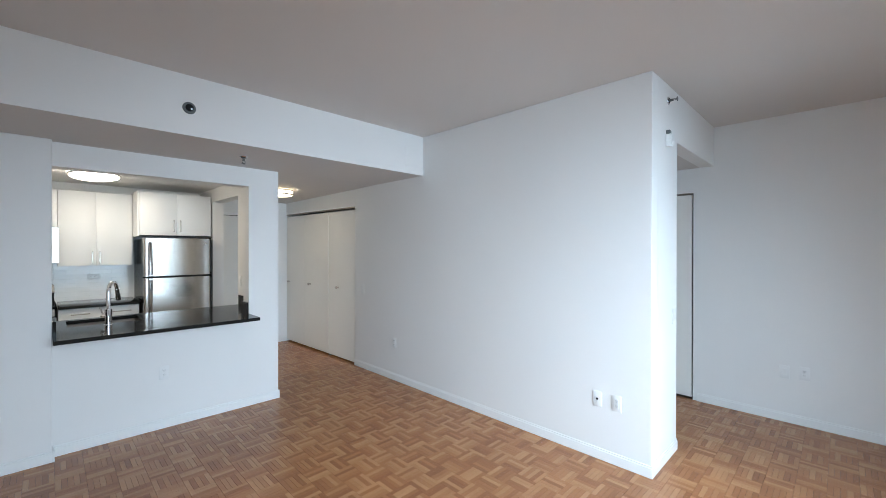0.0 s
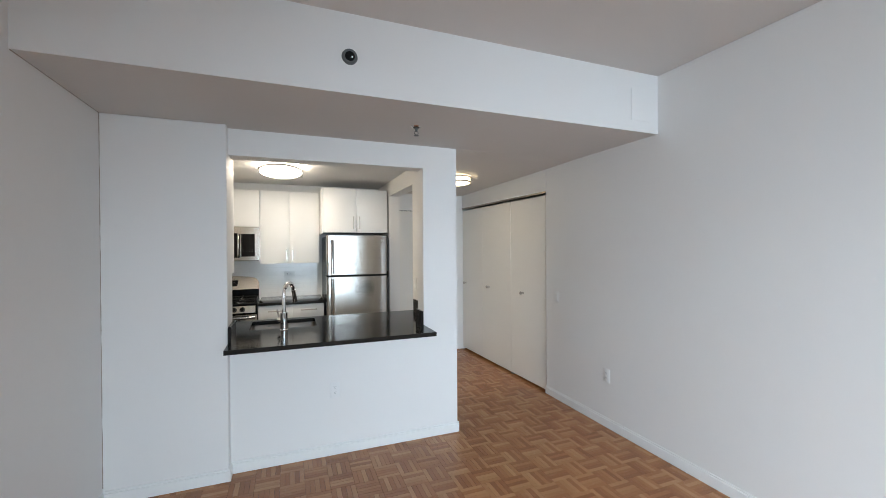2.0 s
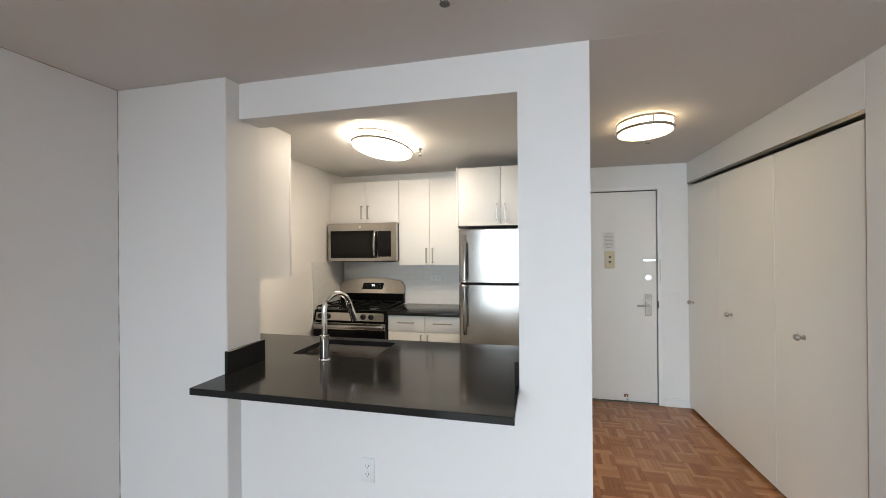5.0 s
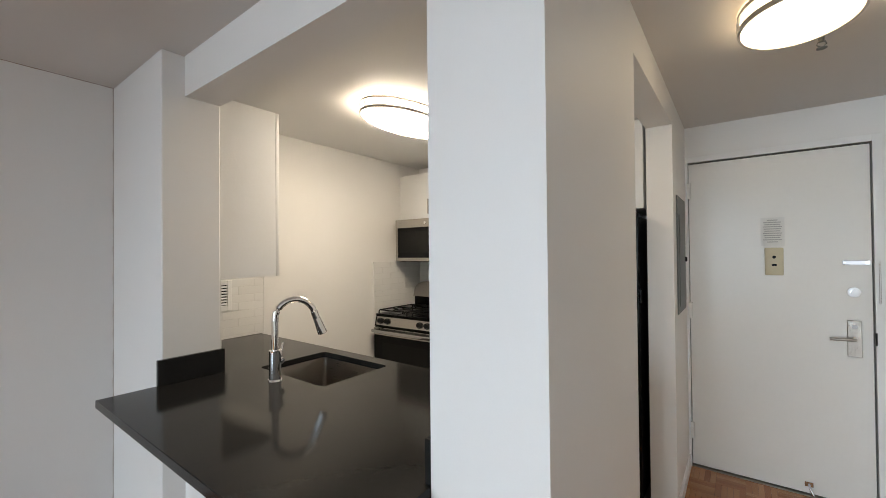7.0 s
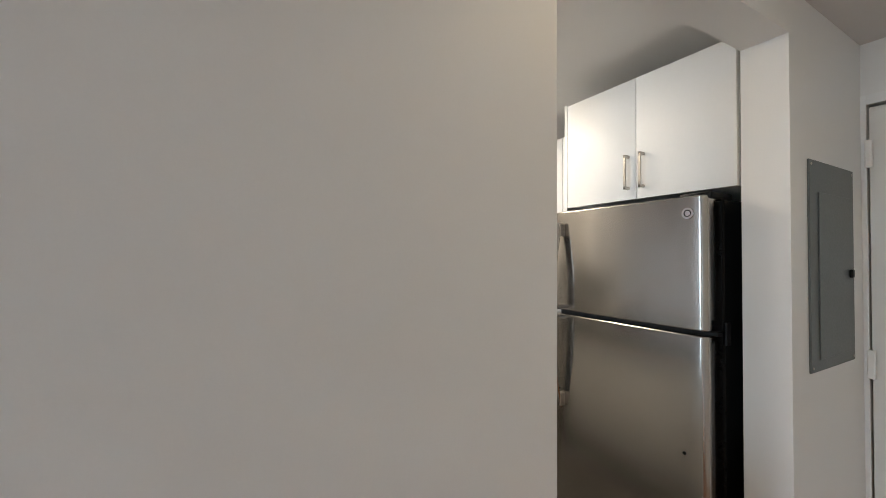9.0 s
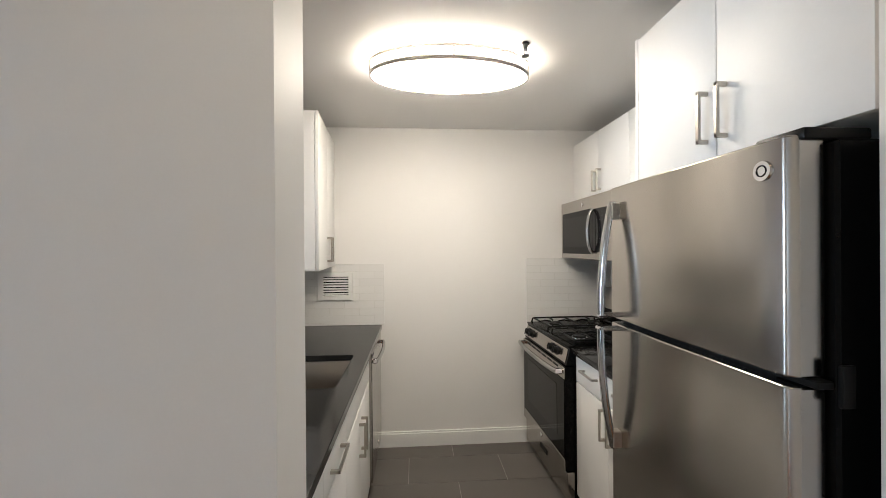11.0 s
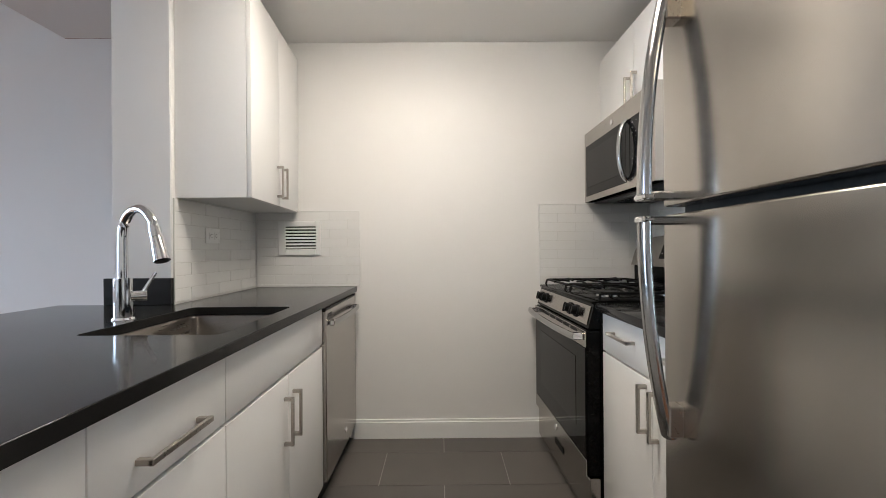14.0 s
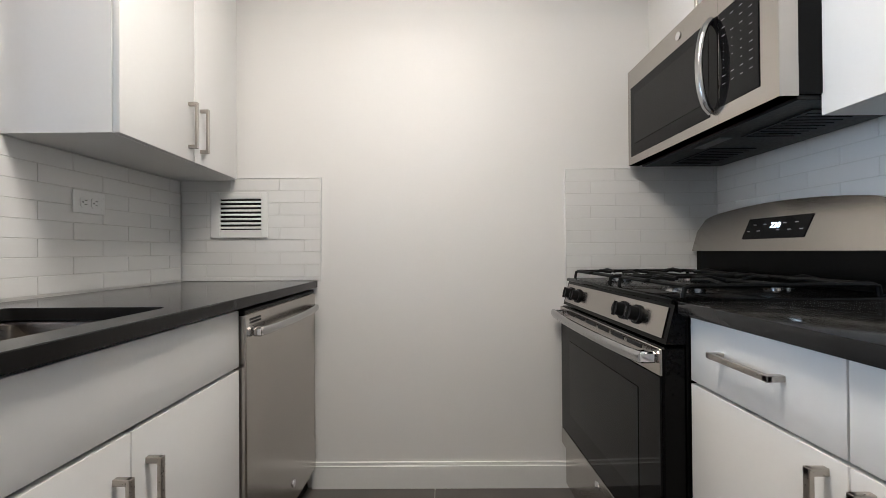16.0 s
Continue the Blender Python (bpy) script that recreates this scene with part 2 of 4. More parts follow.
setting("wall_east", [(XE, XE + 0.12, SOUTH, -3.06, 0, HIGH), (XE, XE + 0.12, -3.06, -2.2, 2.14, HIGH), (XE, XE + 0.12, -2.2, -1.78, 0, HIGH),
                      (XE + 0.12, XE + 0.2, -3.2, -2.1, 0, 2.3)], PAINT)
setting("wall_south", [(XW, WX0, SOUTH - 0.2, SOUTH, 0, HIGH), (WX1, XE, SOUTH - 0.2, SOUTH, 0, HIGH), (WX0, WX1, SOUTH - 0.2, SOUTH, 0, WZ0),
                       (WX0, WX1, SOUTH - 0.2, SOUTH, WZ1, HIGH)], PAINT)
setting("ceiling_low", [(XF - 0.12, XR, -0.906, NORTH + 0.12, LOW, HIGH + 0.1), (XR, 1.95, 0.3, NORTH + 0.12, LOW, HIGH + 0.1)], CEILSHADE, label="dropped ceiling with a white beam face")
# Thin skin added under the dropped ceiling; lighter colour carries the kitchen lamp's light.
setting("ceiling_kitchen", [(XF, -0.133, 0.15, NORTH, LOW - 0.004, LOW + 0.01)], PAINT, label="white painted kitchen ceiling")
setting("ceiling", [(XW - 0.15, XE + 0.2, SOUTH - 0.2, -0.906, HIGH, HIGH + 0.1)], CEILSHADE)
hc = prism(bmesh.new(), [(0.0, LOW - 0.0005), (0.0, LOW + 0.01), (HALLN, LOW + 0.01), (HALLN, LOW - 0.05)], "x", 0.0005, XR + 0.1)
tagged(new("ceiling_hall", mesh_of("ceiling_hall", hc, CEILSHADE)), "slightly sagging hall ceiling", "", "", "structure")
setting("ceiling_passage", [(1.63, XE + 0.12, -3.115, -1.78, 2.39, 2.5)], CEILSHADE)
setting("trim_beam", [(XW, XR, -0.910, -0.906, LOW, HIGH)], PAINT, label="white painted beam face")
floor = setting("floor", [(XW - 0.15, XE + 0.2, SOUTH - 0.2, 0.0, -0.12, -0.008), (0.0, 1.95, 0.0, NORTH + 0.1, -0.12, -0.008)], WOODGAP, label="worn finger-block oak parquet floor")
kfloor = setting("floor_kitchen", [(XF - 0.1, 0.0, 0.0, NORTH + 0.1, -0.12, 0.017)], DARKGROUT, label="dark grey stone-look tile floor with pale joints")


def baseboard(name, runs, h=0.082, t=0.012):
    """Runs of (x0, y0, x1, y1, nx, ny): along a wall, and the way into the room."""
    bm = bmesh.new()
    for x0, y0, x1, y1, nx, ny in runs:
        a, b = sorted((x0, x1)), sorted((y0, y1))
        for tt, z0, z1 in ((t, 0.0, h - 0.014), (t * 0.6, h - 0.014, h)):
            bx(bm, a[0] + min(0, nx * tt), a[1] + max(0, nx * tt), b[0] + min(0, ny * tt), b[1] + max(0, ny * tt), z0, z1, 0.0015)
    return tagged(new(name, mesh_of(name, bm, TRIM)), "white painted baseboard", "", "", "structure")


baseboard("baseboard", [(XW, SOUTH, XW, -0.102, 1, 0), (XW, -0.09, -1.682, -0.09, 0, -1), (-1.682, -0.102, -1.682, -0.012, 1, 0), (-1.682, 0, 0.012, 0, 0, -1),
                        (0, 0.0, 0, 0.814, 1, 0), (0, 1.813, 0, HALLN, 1, 0), (XR, -3.247, XR, 0.447, -1, 0), (XR, -3.235, 1.78, -3.235, 0, -1),
                        (XE, SOUTH, XE, -3.1, -1, 0), (0.94, HALLN, XR, HALLN, 0, -1)])
baseboard("baseboard_kitchen", [(XF, 0.72, XF, 1.83, 1, 0)], 0.13, 0.016)

CAULK = material("aged_caulk", (0.36, 0.30, 0.26), 0.8, vary=0.25, scale=9, fine=90, bump=0.1)


def caulk(name, runs):
    """Uneven beads of old caulk along a joint: (start, end, way out of the corner)."""
    bm = bmesh.new()
    for p, q, out in runs:
        p, q, out = Vector(p), Vector(q), Vector(out)
        n = int((q - p).length / 0.05)
        tube(bm, [tuple(p.lerp(q, k / n) + out * random.uniform(-0.0012, 0.0012)) for k in range(n + 1)], 0.0028, seg=6, side=tuple(out.normalized()))
    return tagged(new(name, mesh_of(name, bm, CAULK)), "thin cracked line of old caulk", "", "", "structure")


caulk("trim_caulk", [((XW, -0.904, LOW), (XW, -0.095, LOW), (1, 0, -1)), ((XW, -0.09, 0.1), (XW, -0.09, LOW), (1, -1, 0))])

# window behind the walk, the source of the daylight
win = thing("window_1", ((WX0 + WX1) / 2, SOUTH - 0.1, WZ0), "wide white framed living room window", "window", kind="structure")
for i in range(3):
    w = (WX1 - WX0) / 3
    a, b = WX0 + i * w, WX0 + (i + 1) * w
    fb = bmesh.new()
    bx(fb, a, a + 0.04, SOUTH - 0.14, SOUTH - 0.08, WZ0, WZ1, 0.003)
    bx(fb, b - 0.04, b, SOUTH - 0.14, SOUTH - 0.08, WZ0, WZ1, 0.003)
    bx(fb, a + 0.04, b - 0.04, SOUTH - 0.14, SOUTH - 0.08, WZ0, WZ0 + 0.05, 0.003)
    bx(fb, a + 0.04, b - 0.04, SOUTH - 0.14, SOUTH - 0.08, WZ1 - 0.05, WZ1, 0.003)
    fr = part("window_frame", fb, TRIM, win)
    pane = part("pane", box(a + 0.04, b - 0.04, SOUTH - 0.113, SOUTH - 0.107, WZ0 + 0.05, WZ1 - 0.05), GLASS, fr)
    pane.visible_shadow = False
part("window_sill", box(WX0, WX1, SOUTH - 0.08, SOUTH + 0.0, WZ0 - 0.0, WZ0 + 0.02, bev=0.003), TRIM, win)


# ---- kitchen cabinets ----
def bar_handle(bm, p, length, way, out, thick=0.009, wide=0.012, proud=0.032):
    """A square bar handle centred at p on a front; way: x or z; out: +1 or -1 along y."""
    x, y, z = p
    y0, y1 = sorted((y + out * (proud - thick), y + out * proud))
    l = length / 2
    if way == "z":
        bx(bm, x - wide / 2, x + wide / 2, y0, y1, z - l, z + l, 0.0012)
        for s in (-1, 1):
            a = sorted((z + s * l, z + s * (l - 0.012)))
            bx(bm, x - wide / 2 + 0.0005, x + wide / 2 - 0.0005, min(y, y0), max(y, y1) - (0.001 if out > 0 else 0), a[0], a[1], 0.001)
    else:
        bx(bm, x - l, x + l, y0, y1, z - wide / 2, z + wide / 2, 0.0012)
        for s in (-1, 1):
            a = sorted((x + s * l, x + s * (l - 0.012)))
            bx(bm, a[0], a[1], min(y, y0), max(y, y1) - (0.001 if out > 0 else 0), z - wide / 2 + 0.0005, z + wide / 2 - 0.0005, 0.001)
    return bm


def front(unit, name, x0, x1, z0, z1, y, out, handle=None, lean=None):
    """A slab front with a bevelled edge, 19 mm thick, and its handle: (x, z, length, way)."""
    ya, yb = sorted((y, y - out * 0.019))
    bm = box(x0 + 0.0015, x1 - 0.0015, ya, yb, z0 + 0.0015, z1 - 0.0015, bev=0.0018, seg=2)
    hb = bar_handle(bmesh.new(), (handle[0], y, handle[1]), handle[2], handle[3], out) if handle else None
    for b in (bm, hb):
        if lean and b:
            for v in b.verts:
                v.co.y += (v.co.x - lean[0]) * lean[1]
    d = part(name, bm, CAB, unit)
    if hb:
        part("handle", hb, NICKEL, d, "satin nickel bar handle")
    return d


def panels(x0, x1, y0, y1, z0, z1, t=0.016, open_side=1):
    """An open box of boards, its open side to +y (1) or -y (-1)."""
    bm = bmesh.new()
    bx(bm, x0, x0 + t, y0, y1, z0, z1)
    bx(bm, x1 - t, x1, y0, y1, z0, z1)
    bx(bm, x0 + t, x1 - t, y0, y1, z0, z0 + t)
    a = (y0, y0 + t) if open_side > 0 else (y1 - t, y1)
    bx(bm, x0 + t, x1 - t, *a, z0 + t, z1)
    return bm


FL = 0.722  # front plane of the base units under the hatch counter
KICK, TOPZ = 0.10, 0.884
unit = thing("sink_cabinet", (-1.41, 0.45, 0), "white slab-front sink base cabinet with nickel handles", "cabinet", "base cabinets")
part("body", panels(-1.798, -1.027, 0.165, FL - 0.02, KICK, TOPZ - 0.002), CABIN, unit)
front(unit, "false_drawer", -1.80, -1.025, 0.716, 0.876, FL, 1)
front(unit, "door", -1.80, -1.417, KICK, 0.71, FL, 1, (-1.455, 0.565, 0.16, "z"))
front(unit, "door", -1.417, -1.025, KICK, 0.71, FL, 1, (-1.379, 0.565, 0.16, "z"))
part("toe_kick", box(-1.8, -1.025, FL - 0.09, FL - 0.075, 0, KICK), CAB, unit)
unit = thing("drawer_cabinet", (-0.84, 0.45, 0), "white slab-front drawer base cabinet with nickel handles", "cabinet", "base cabinets")
part("body", box(-1.023, -0.652, 0.165, FL - 0.02, KICK, TOPZ - 0.002), CABIN, unit)
front(unit, "drawer", -1.025, -0.65, 0.716, 0.876, FL, 1, (-0.83, 0.772, 0.18, "x"))
front(unit, "door", -1.025, -0.65, KICK, 0.71, FL, 1, (-0.69, 0.565, 0.16, "z"))
part("toe_kick", box(-1.023, -0.652, FL - 0.09, FL - 0.075, 0, KICK), CAB, unit)
unit = thing("end_cabinet", (-0.4, 0.45, 0), "white slab-front base cabinet at the counter's end", "cabinet", "base cabinets")
part("body", box(-0.648, -0.136, 0.165, FL - 0.02, KICK, TOPZ - 0.002), CABIN, unit)
front(unit, "drawer", -0.65, -0.136, 0.716, 0.876, FL, 1, (-0.40, 0.775, 0.19, "x"))
front(unit, "door", -0.65, -0.136, KICK, 0.71, FL, 1, (-0.60, 0.565, 0.16, "z"))
part("toe_kick", box(-0.648, -0.136, FL - 0.09, FL - 0.075, 0, KICK), CAB, unit)

LEAN = (-1.703, 0.07)
unit = thing("wall_cabinet", (-2.05, 0.152, 1.347), "white two-door wall cabinet hung above the counter", "cabinet", "wall cabinets")
bm = box(XF + 0.002, -1.704, 0.152, 0.445, 1.349, 2.228)
for v in bm.verts:
    if v.co.y > 0.3:
        v.co.y += (v.co.x - LEAN[0]) * LEAN[1]
part("body", bm, CAB, unit)
front(unit, "door", -2.05, -1.703, 1.347, 2.23, 0.466, 1, (-2.085 + 0.07, 1.465, 0.155, "z"), LEAN)
front(unit, "door", -2.37, -2.05, 1.347, 2.23, 0.466, 1, (-2.085, 1.465, 0.155, "z"), LEAN)

UP = 2.186
unit = thing("microwave_cabinet", (-2.0, 2.3, 1.79), "white two-door wall cabinet above the microwave", "cabinet", "wall cabinets")
part("body", box(XF + 0.003, -1.626, UP + 0.02, NORTH - 0.003, 1.792, 2.226), CAB, unit)
part("filler", box(XF + 0.002, -2.376, UP + 0.004, UP + 0.02, 1.792, 2.226), CAB, unit)
front(unit, "door", -2.375, -2.0, 1.79, 2.228, UP, -1, (-2.035, 1.905, 0.14, "z"))
front(unit, "door", -2.0, -1.625, 1.79, 2.228, UP, -1, (-1.965, 1.905, 0.14, "z"))
unit = thing("tall_wall_cabinet", (-1.285, 2.3, 1.346), "tall white two-door wall cabinet beside the microwave", "cabinet", "wall cabinets")
part("body", box(-1.624, -0.942, UP + 0.02, NORTH - 0.003, 1.348, 2.226), CAB, unit)
front(unit, "door", -1.625, -1.292, 1.346, 2.228, UP, -1, (-1.325, 1.445, 0.155, "z"))
front(unit, "door", -1.292, -0.942, 1.346, 2.228, UP, -1, (-1.259, 1.445, 0.155, "z"))
FC = 1.83
unit = thing("fridge_cabinet", (-0.54, 2.1, 1.715), "deep white two-door cabinet over the refrigerator", "cabinet", "wall cabinets")
part("body", box(-0.921, -0.152, FC + 0.02, NORTH - 0.003, 1.717, 2.243), CAB, unit)
part("side_panel", box(-0.940, -0.922, FC, NORTH - 0.003, 1.700, 2.25, bev=0.0015), CAB, unit)
front(unit, "door", -0.921, -0.535, 1.715, 2.243, FC, -1, (-0.57, 1.835, 0.15, "z"))
front(unit, "door", -0.535, -0.151, 1.715, 2.243, FC, -1, (-0.50, 1.835, 0.15, "z"))

FR = 1.876
unit = thing("side_base_cabinet", (-1.27, 2.15, 0), "white base cabinet with two drawers and two doors", "cabinet", "base cabinets")
part("body", box(-1.628, -0.915, FR + 0.02, NORTH - 0.02, KICK, TOPZ - 0.002), CABIN, unit)
front(unit, "drawer", -1.628, -1.262, 0.728, 0.878, FR, -1, (-1.445, 0.815, 0.16, "x"))
front(unit, "drawer", -1.262, -0.915, 0.728, 0.878, FR, -1, (-1.085, 0.815, 0.18, "x"))
front(unit, "door", -1.628, -1.262, KICK, 0.724, FR, -1, (-1.295, 0.63, 0.15, "z"))
front(unit, "door", -1.262, -0.915, KICK, 0.724, FR, -1, (-1.229, 0.63, 0.15, "z"))
part("toe_kick", box(-1.628, -0.915, FR + 0.075, FR + 0.09, 0, KICK), CAB, unit)


# ---- counters and sink ----
def slab(outline, hole, z0, z1, bev=0.002):
    """A flat slab of any outline, with one hole if given."""
    bm = bmesh.new()
    edges = []
    for loop in (outline, hole):
        if loop:
            vs = [bm.verts.new((x, y, z1)) for x, y in loop]
            edges += [bm.edges.new((vs[k], vs[(k + 1) % len(vs)])) for k in range(len(vs))]
    bmesh.ops.triangle_fill(bm, edges=edges, use_beauty=True)
    ext = bmesh.ops.extrude_face_region(bm, geom=list(bm.faces))["geom"]
    for v in ext:
        if isinstance(v, bmesh.types.BMVert):
            v.co.z = z0
    return bm


HOLE = rounded(-1.592, -1.095, 0.292, 0.668, 0.022)
top = thing("counter", (-1.1, 0.3, TOPZ), "polished dark grey quartz counter through the serving hatch", "counter")
cm = part("top", slab([(XF + 0.001, 0.162), (-1.680, 0.162), (-1.680, -0.308), (-0.293, -0.308), (-0.293, 0.152), (-0.135, 0.152), (-0.135, 0.746), (XF + 0.001, 0.746)],
                      HOLE, TOPZ, 0.914), STONE, top)
bev = cm.modifiers.new("edge", "BEVEL")
bev.width, bev.segments, bev.limit_method, bev.angle_limit = 0.002, 2, "ANGLE", radians(50)
part("side_splash", box(-1.680, -1.661, -0.11, 0.160, 0.9145, 1.022, bev=0.0015), STONE, top)
part("side_splash", box(-0.312, -0.2925, 0.002, 0.15, 0.9145, 1.022, bev=0.0015), STONE, top)
part("side_splash", box(-0.2925, -0.1525, 0.152, 0.17, 0.9145, 1.022, bev=0.0015), STONE, top)
part("side_splash", box(-0.1525, -0.1345, 0.152, 0.744, 0.9145, 1.022, bev=0.0015), STONE, top)
single("side_counter", box(-1.626, -0.912, 1.846, NORTH - 0.012, TOPZ, 0.914, bev=0.002, seg=2), STONE, "polished dark grey quartz counter beside the range", "counter")

sink = thing("kitchen_sink", (-1.34, 0.48, 0.70), "undermount brushed stainless steel kitchen sink", "sink")
bm = bmesh.new()
loops = []
for inset, z in ((-0.03, 0.8825), (-0.006, 0.8825), (-0.002, 0.876), (0.004, 0.74), (0.012, 0.715), (0.035, 0.702), (0.19, 0.699)):
    q = rounded(-1.592 + inset, -1.095 - inset, 0.292 + min(inset, 0.17), 0.668 - min(inset, 0.17), max(0.028 - 0.4 * abs(inset), 0.012))
    loops.append([bm.verts.new((x, y, z)) for x, y in q])
for a, b in zip(loops, loops[1:]):
    for k in range(len(a)):
        bm.faces.new((a[k], a[(k + 1) % len(a)], b[(k + 1) % len(a)], b[k]))
bm.faces.new(loops[-1])
part("basin", bm, SINKSTEEL, sink)
part("drain", rod(rod(bmesh.new(), (-1.34, 0.48, 0.6995), (-1.34, 0.48, 0.704), 0.045, 0.042), (-1.34, 0.48, 0.704), (-1.34, 0.48, 0.706), 0.03), CHROME, sink, "chrome drain")

tap = thing("faucet", (-1.341, 0.225, 0.914), "chrome gooseneck kitchen faucet with pull-down spray", "faucet")
fx, fy = -1.341, 0.225
part("base", rod(rod(bmesh.new(), (fx, fy, 0.914), (fx, fy, 0.920), 0.031, 0.029, 28), (fx, fy, 0.920), (fx, fy, 1.045), 0.0255, 0.0255, 28), CHROME, tap)
d = Vector((0.42, 0.907, 0)).normalized()
pts = [(fx, fy, 1.04), (fx, fy, 1.10), (fx, fy, 1.165)]
R = 0.085
for k in range(1, 15):
    a = radians(180 - 165 * k / 14)
    c = Vector((fx, fy, 1.178)) + d * R
    pts.append(tuple(c + d * R * math.cos(a) + Vector((0, 0, R * math.sin(a)))))
part("spout", tube(bmesh.new(), pts, 0.0145, seg=18), CHROME, tap)
e = Vector(pts[-1])
way = (e - Vector(pts[-2])).normalized()
hb = rod(bmesh.new(), e - way * 0.002, e + way * 0.03, 0.0165, 0.0165, 24)
rod(hb, e + way * 0.031, e + way * 0.105, 0.0165, 0.0225, 24)
head = part("spray_head", hb, CHROME, tap)
part("nozzle", rod(bmesh.new(), e + way * 0.1045, e + way * 0.108, 0.019, 0.018, 24), BLACKP, head, "black rubber nozzle")
s = Vector((-0.55, 0.75, 0)).normalized()
o = Vector((fx, fy, 0.985))
lv = rod(bmesh.new(), o + s * 0.02, o + s * 0.062, 0.017, 0.017, 20)
rod(lv, o + s * 0.05 + Vector((0, 0, 0.01)), o + s * 0.085 + Vector((0, 0, 0.075)), 0.0065, 0.005, 14)
part("lever", lv, CHROME, tap)


# ---- appliances ----
def bowed(p0, p1, out, bow, n=14):
    """Points from p0 to p1, bowed by bow along out."""
    p0, p1, out = Vector(p0), Vector(p1), Vector(out)
    return [tuple(p0.lerp(p1, k / n) + out * bow * (1 - (2 * k / n - 1) ** 2) ** 0.6) for k in range(n + 1)]


fridge = thing("refrigerator", (-0.54, 2.1, 0), "stainless steel top-freezer refrigerator with black sides", "refrigerator")
part("body", box(-0.893, -0.170, 1.775, 2.455, 0.03, 1.668, bev=0.006), BLACK, fridge, "glossy black cabinet sides")
part("base_grille", box(-0.88, -0.185, 1.75, 1.775, 0.01, 0.09, bev=0.003), BLACKP, fridge)


def fridge_door(z0, z1):
    o = []
    x0, x1, yf, yb, r = -0.896, -0.190, 1.702, 1.772, 0.022
    for cx, a0, a1 in ((x0 + r, 180, 270), (x1 - r, 270, 360)):
        for k in range(7):
            t = radians(a0 + (a1 - a0) * k / 6)
            o.append((cx + r * math.cos(t), yf + r + r * math.sin(t)))
    o += [(x1, yb), (x0, yb)]
    # a shallow crown across the width
    bulge = [(u, v - 0.006 * (1 - ((u - (x0 + x1) / 2) / ((x1 - x0) / 2)) ** 2) if v < yf + 0.02 else v) for u, v in o]
    extra = []
    for i, p in enumerate(bulge):
        extra.append(p)
        if i == 6:
            for k in range(1, 12):
                u = x0 + r + (x1 - x0 - 2 * r) * k / 12
                extra.append((u, yf - 0.006 * (1 - ((u - (x0 + x1) / 2) / ((x1 - x0) / 2)) ** 2)))
    return prism(bmesh.new(), extra, "z", z0, z1)


part("gasket", box(-0.88, -0.20, 1.745, 1.774, 0.1, 1.66), DARK, fridge)
for nm, z0, z1, h0, h1 in (("freezer_door", 1.214, 1.680, 1.222, 1.625), ("fridge_door", 0.09, 1.196, 0.765, 1.190)):
    dr = part(nm, fridge_door(z0, z1), STEEL, fridge)
    dm = dr.modifiers.new("edge", "BEVEL")
    dm.width, dm.segments, dm.limit_method, dm.angle_limit = 0.004, 2, "ANGLE", radians(60)
    hx = -0.836
    near, far_ = (h0, h1) if nm == "freezer_door" else (h1, h0)
    s = 1 if far_ > near else -1
    L = abs(far_ - near)
    pts = [(hx, 1.638 + 0.044 * (k / 16) ** 2.2, near + s * L * k / 16) for k in range(17)]
    hb = tube(bmesh.new(), pts, 0.0195, 0.011, 14, side=(1, 0, 0))
    h = part("handle", hb, STEELDARK, dr, "bowed polished steel handle")
    part("handle_foot", box(hx - 0.012, hx + 0.012, 1.642, 1.704, *sorted((near, near + s * 0.016)), bev=0.003), STEELDARK, h)
    part("handle_foot", box(hx - 0.012, hx + 0.022, 1.672, 1.706, *sorted((far_ - s * 0.062, far_ - s * 0.004)), bev=0.003), NICKEL, h, "grey steel handle bracket")
    part("end_cap", box(hx - 0.0195, hx + 0.0195, 1.626, 1.651, *sorted((near - s * 0.001, near + s * 0.012)), bev=0.004), CHROME, h)
bd = rod(bmesh.new(), (-0.248, 1.703, 1.62), (-0.248, 1.696, 1.62), 0.021, 0.020, 28)
part("badge", bd, CHROME, fridge, "round chrome maker's badge")
part("badge_mark", tube(bmesh.new(), [(-0.248 + 0.011 * math.cos(a / 3), 1.6955, 1.62 + 0.011 * math.sin(a / 3)) for a in range(20)], 0.0014, seg=6), BLACKP, fridge)
part("badge_dot", rod(bmesh.new(), (-0.265, 1.704, 0.78), (-0.265, 1.6985, 0.78), 0.006), BLACKP, fridge)
part("hinge_cover", box(-0.29, -0.18, 1.72, 1.86, 1.6685, 1.692, bev=0.006, seg=2), BLACKP, fridge)
mh = box(-0.26, -0.172, 1.735, 1.77, 1.1975, 1.2125, bev=0.002)
bx(mh, -0.1695, -0.160, 1.772, 1.80, 1.165, 1.245, 0.002)
part("middle_hinge", mh, BLACKP, fridge)

# range
X0, X1, RF = -2.386, -1.634, 1.796
rg = thing("gas_range", (-2.01, 2.1, 0), "stainless steel and black gas range with cast-iron grates", "range")
part("body", box(X0, X1, 1.862, 2.45, 0.03, 0.905, bev=0.003), BLACK, rg, "black enamel sides")
part("storage_drawer", box(X0 + 0.004, X1 - 0.004, 1.815, 1.8615, 0.05, 0.212, bev=0.004), STEEL, rg)
part("drawer_grip", box(-2.07, -1.95, 1.811, 1.8155, 0.150, 0.182, bev=0.002), BLACKP, rg)
ov = part("oven_door", box(X0 + 0.003, X1 - 0.003, 1.806, 1.8615, 0.222, 0.803, bev=0.004), BLACK, rg)
part("lower_trim", box(X0 + 0.003, X1 - 0.003, 1.798, 1.8055, 0.224, 0.292, bev=0.002), STEEL, ov)
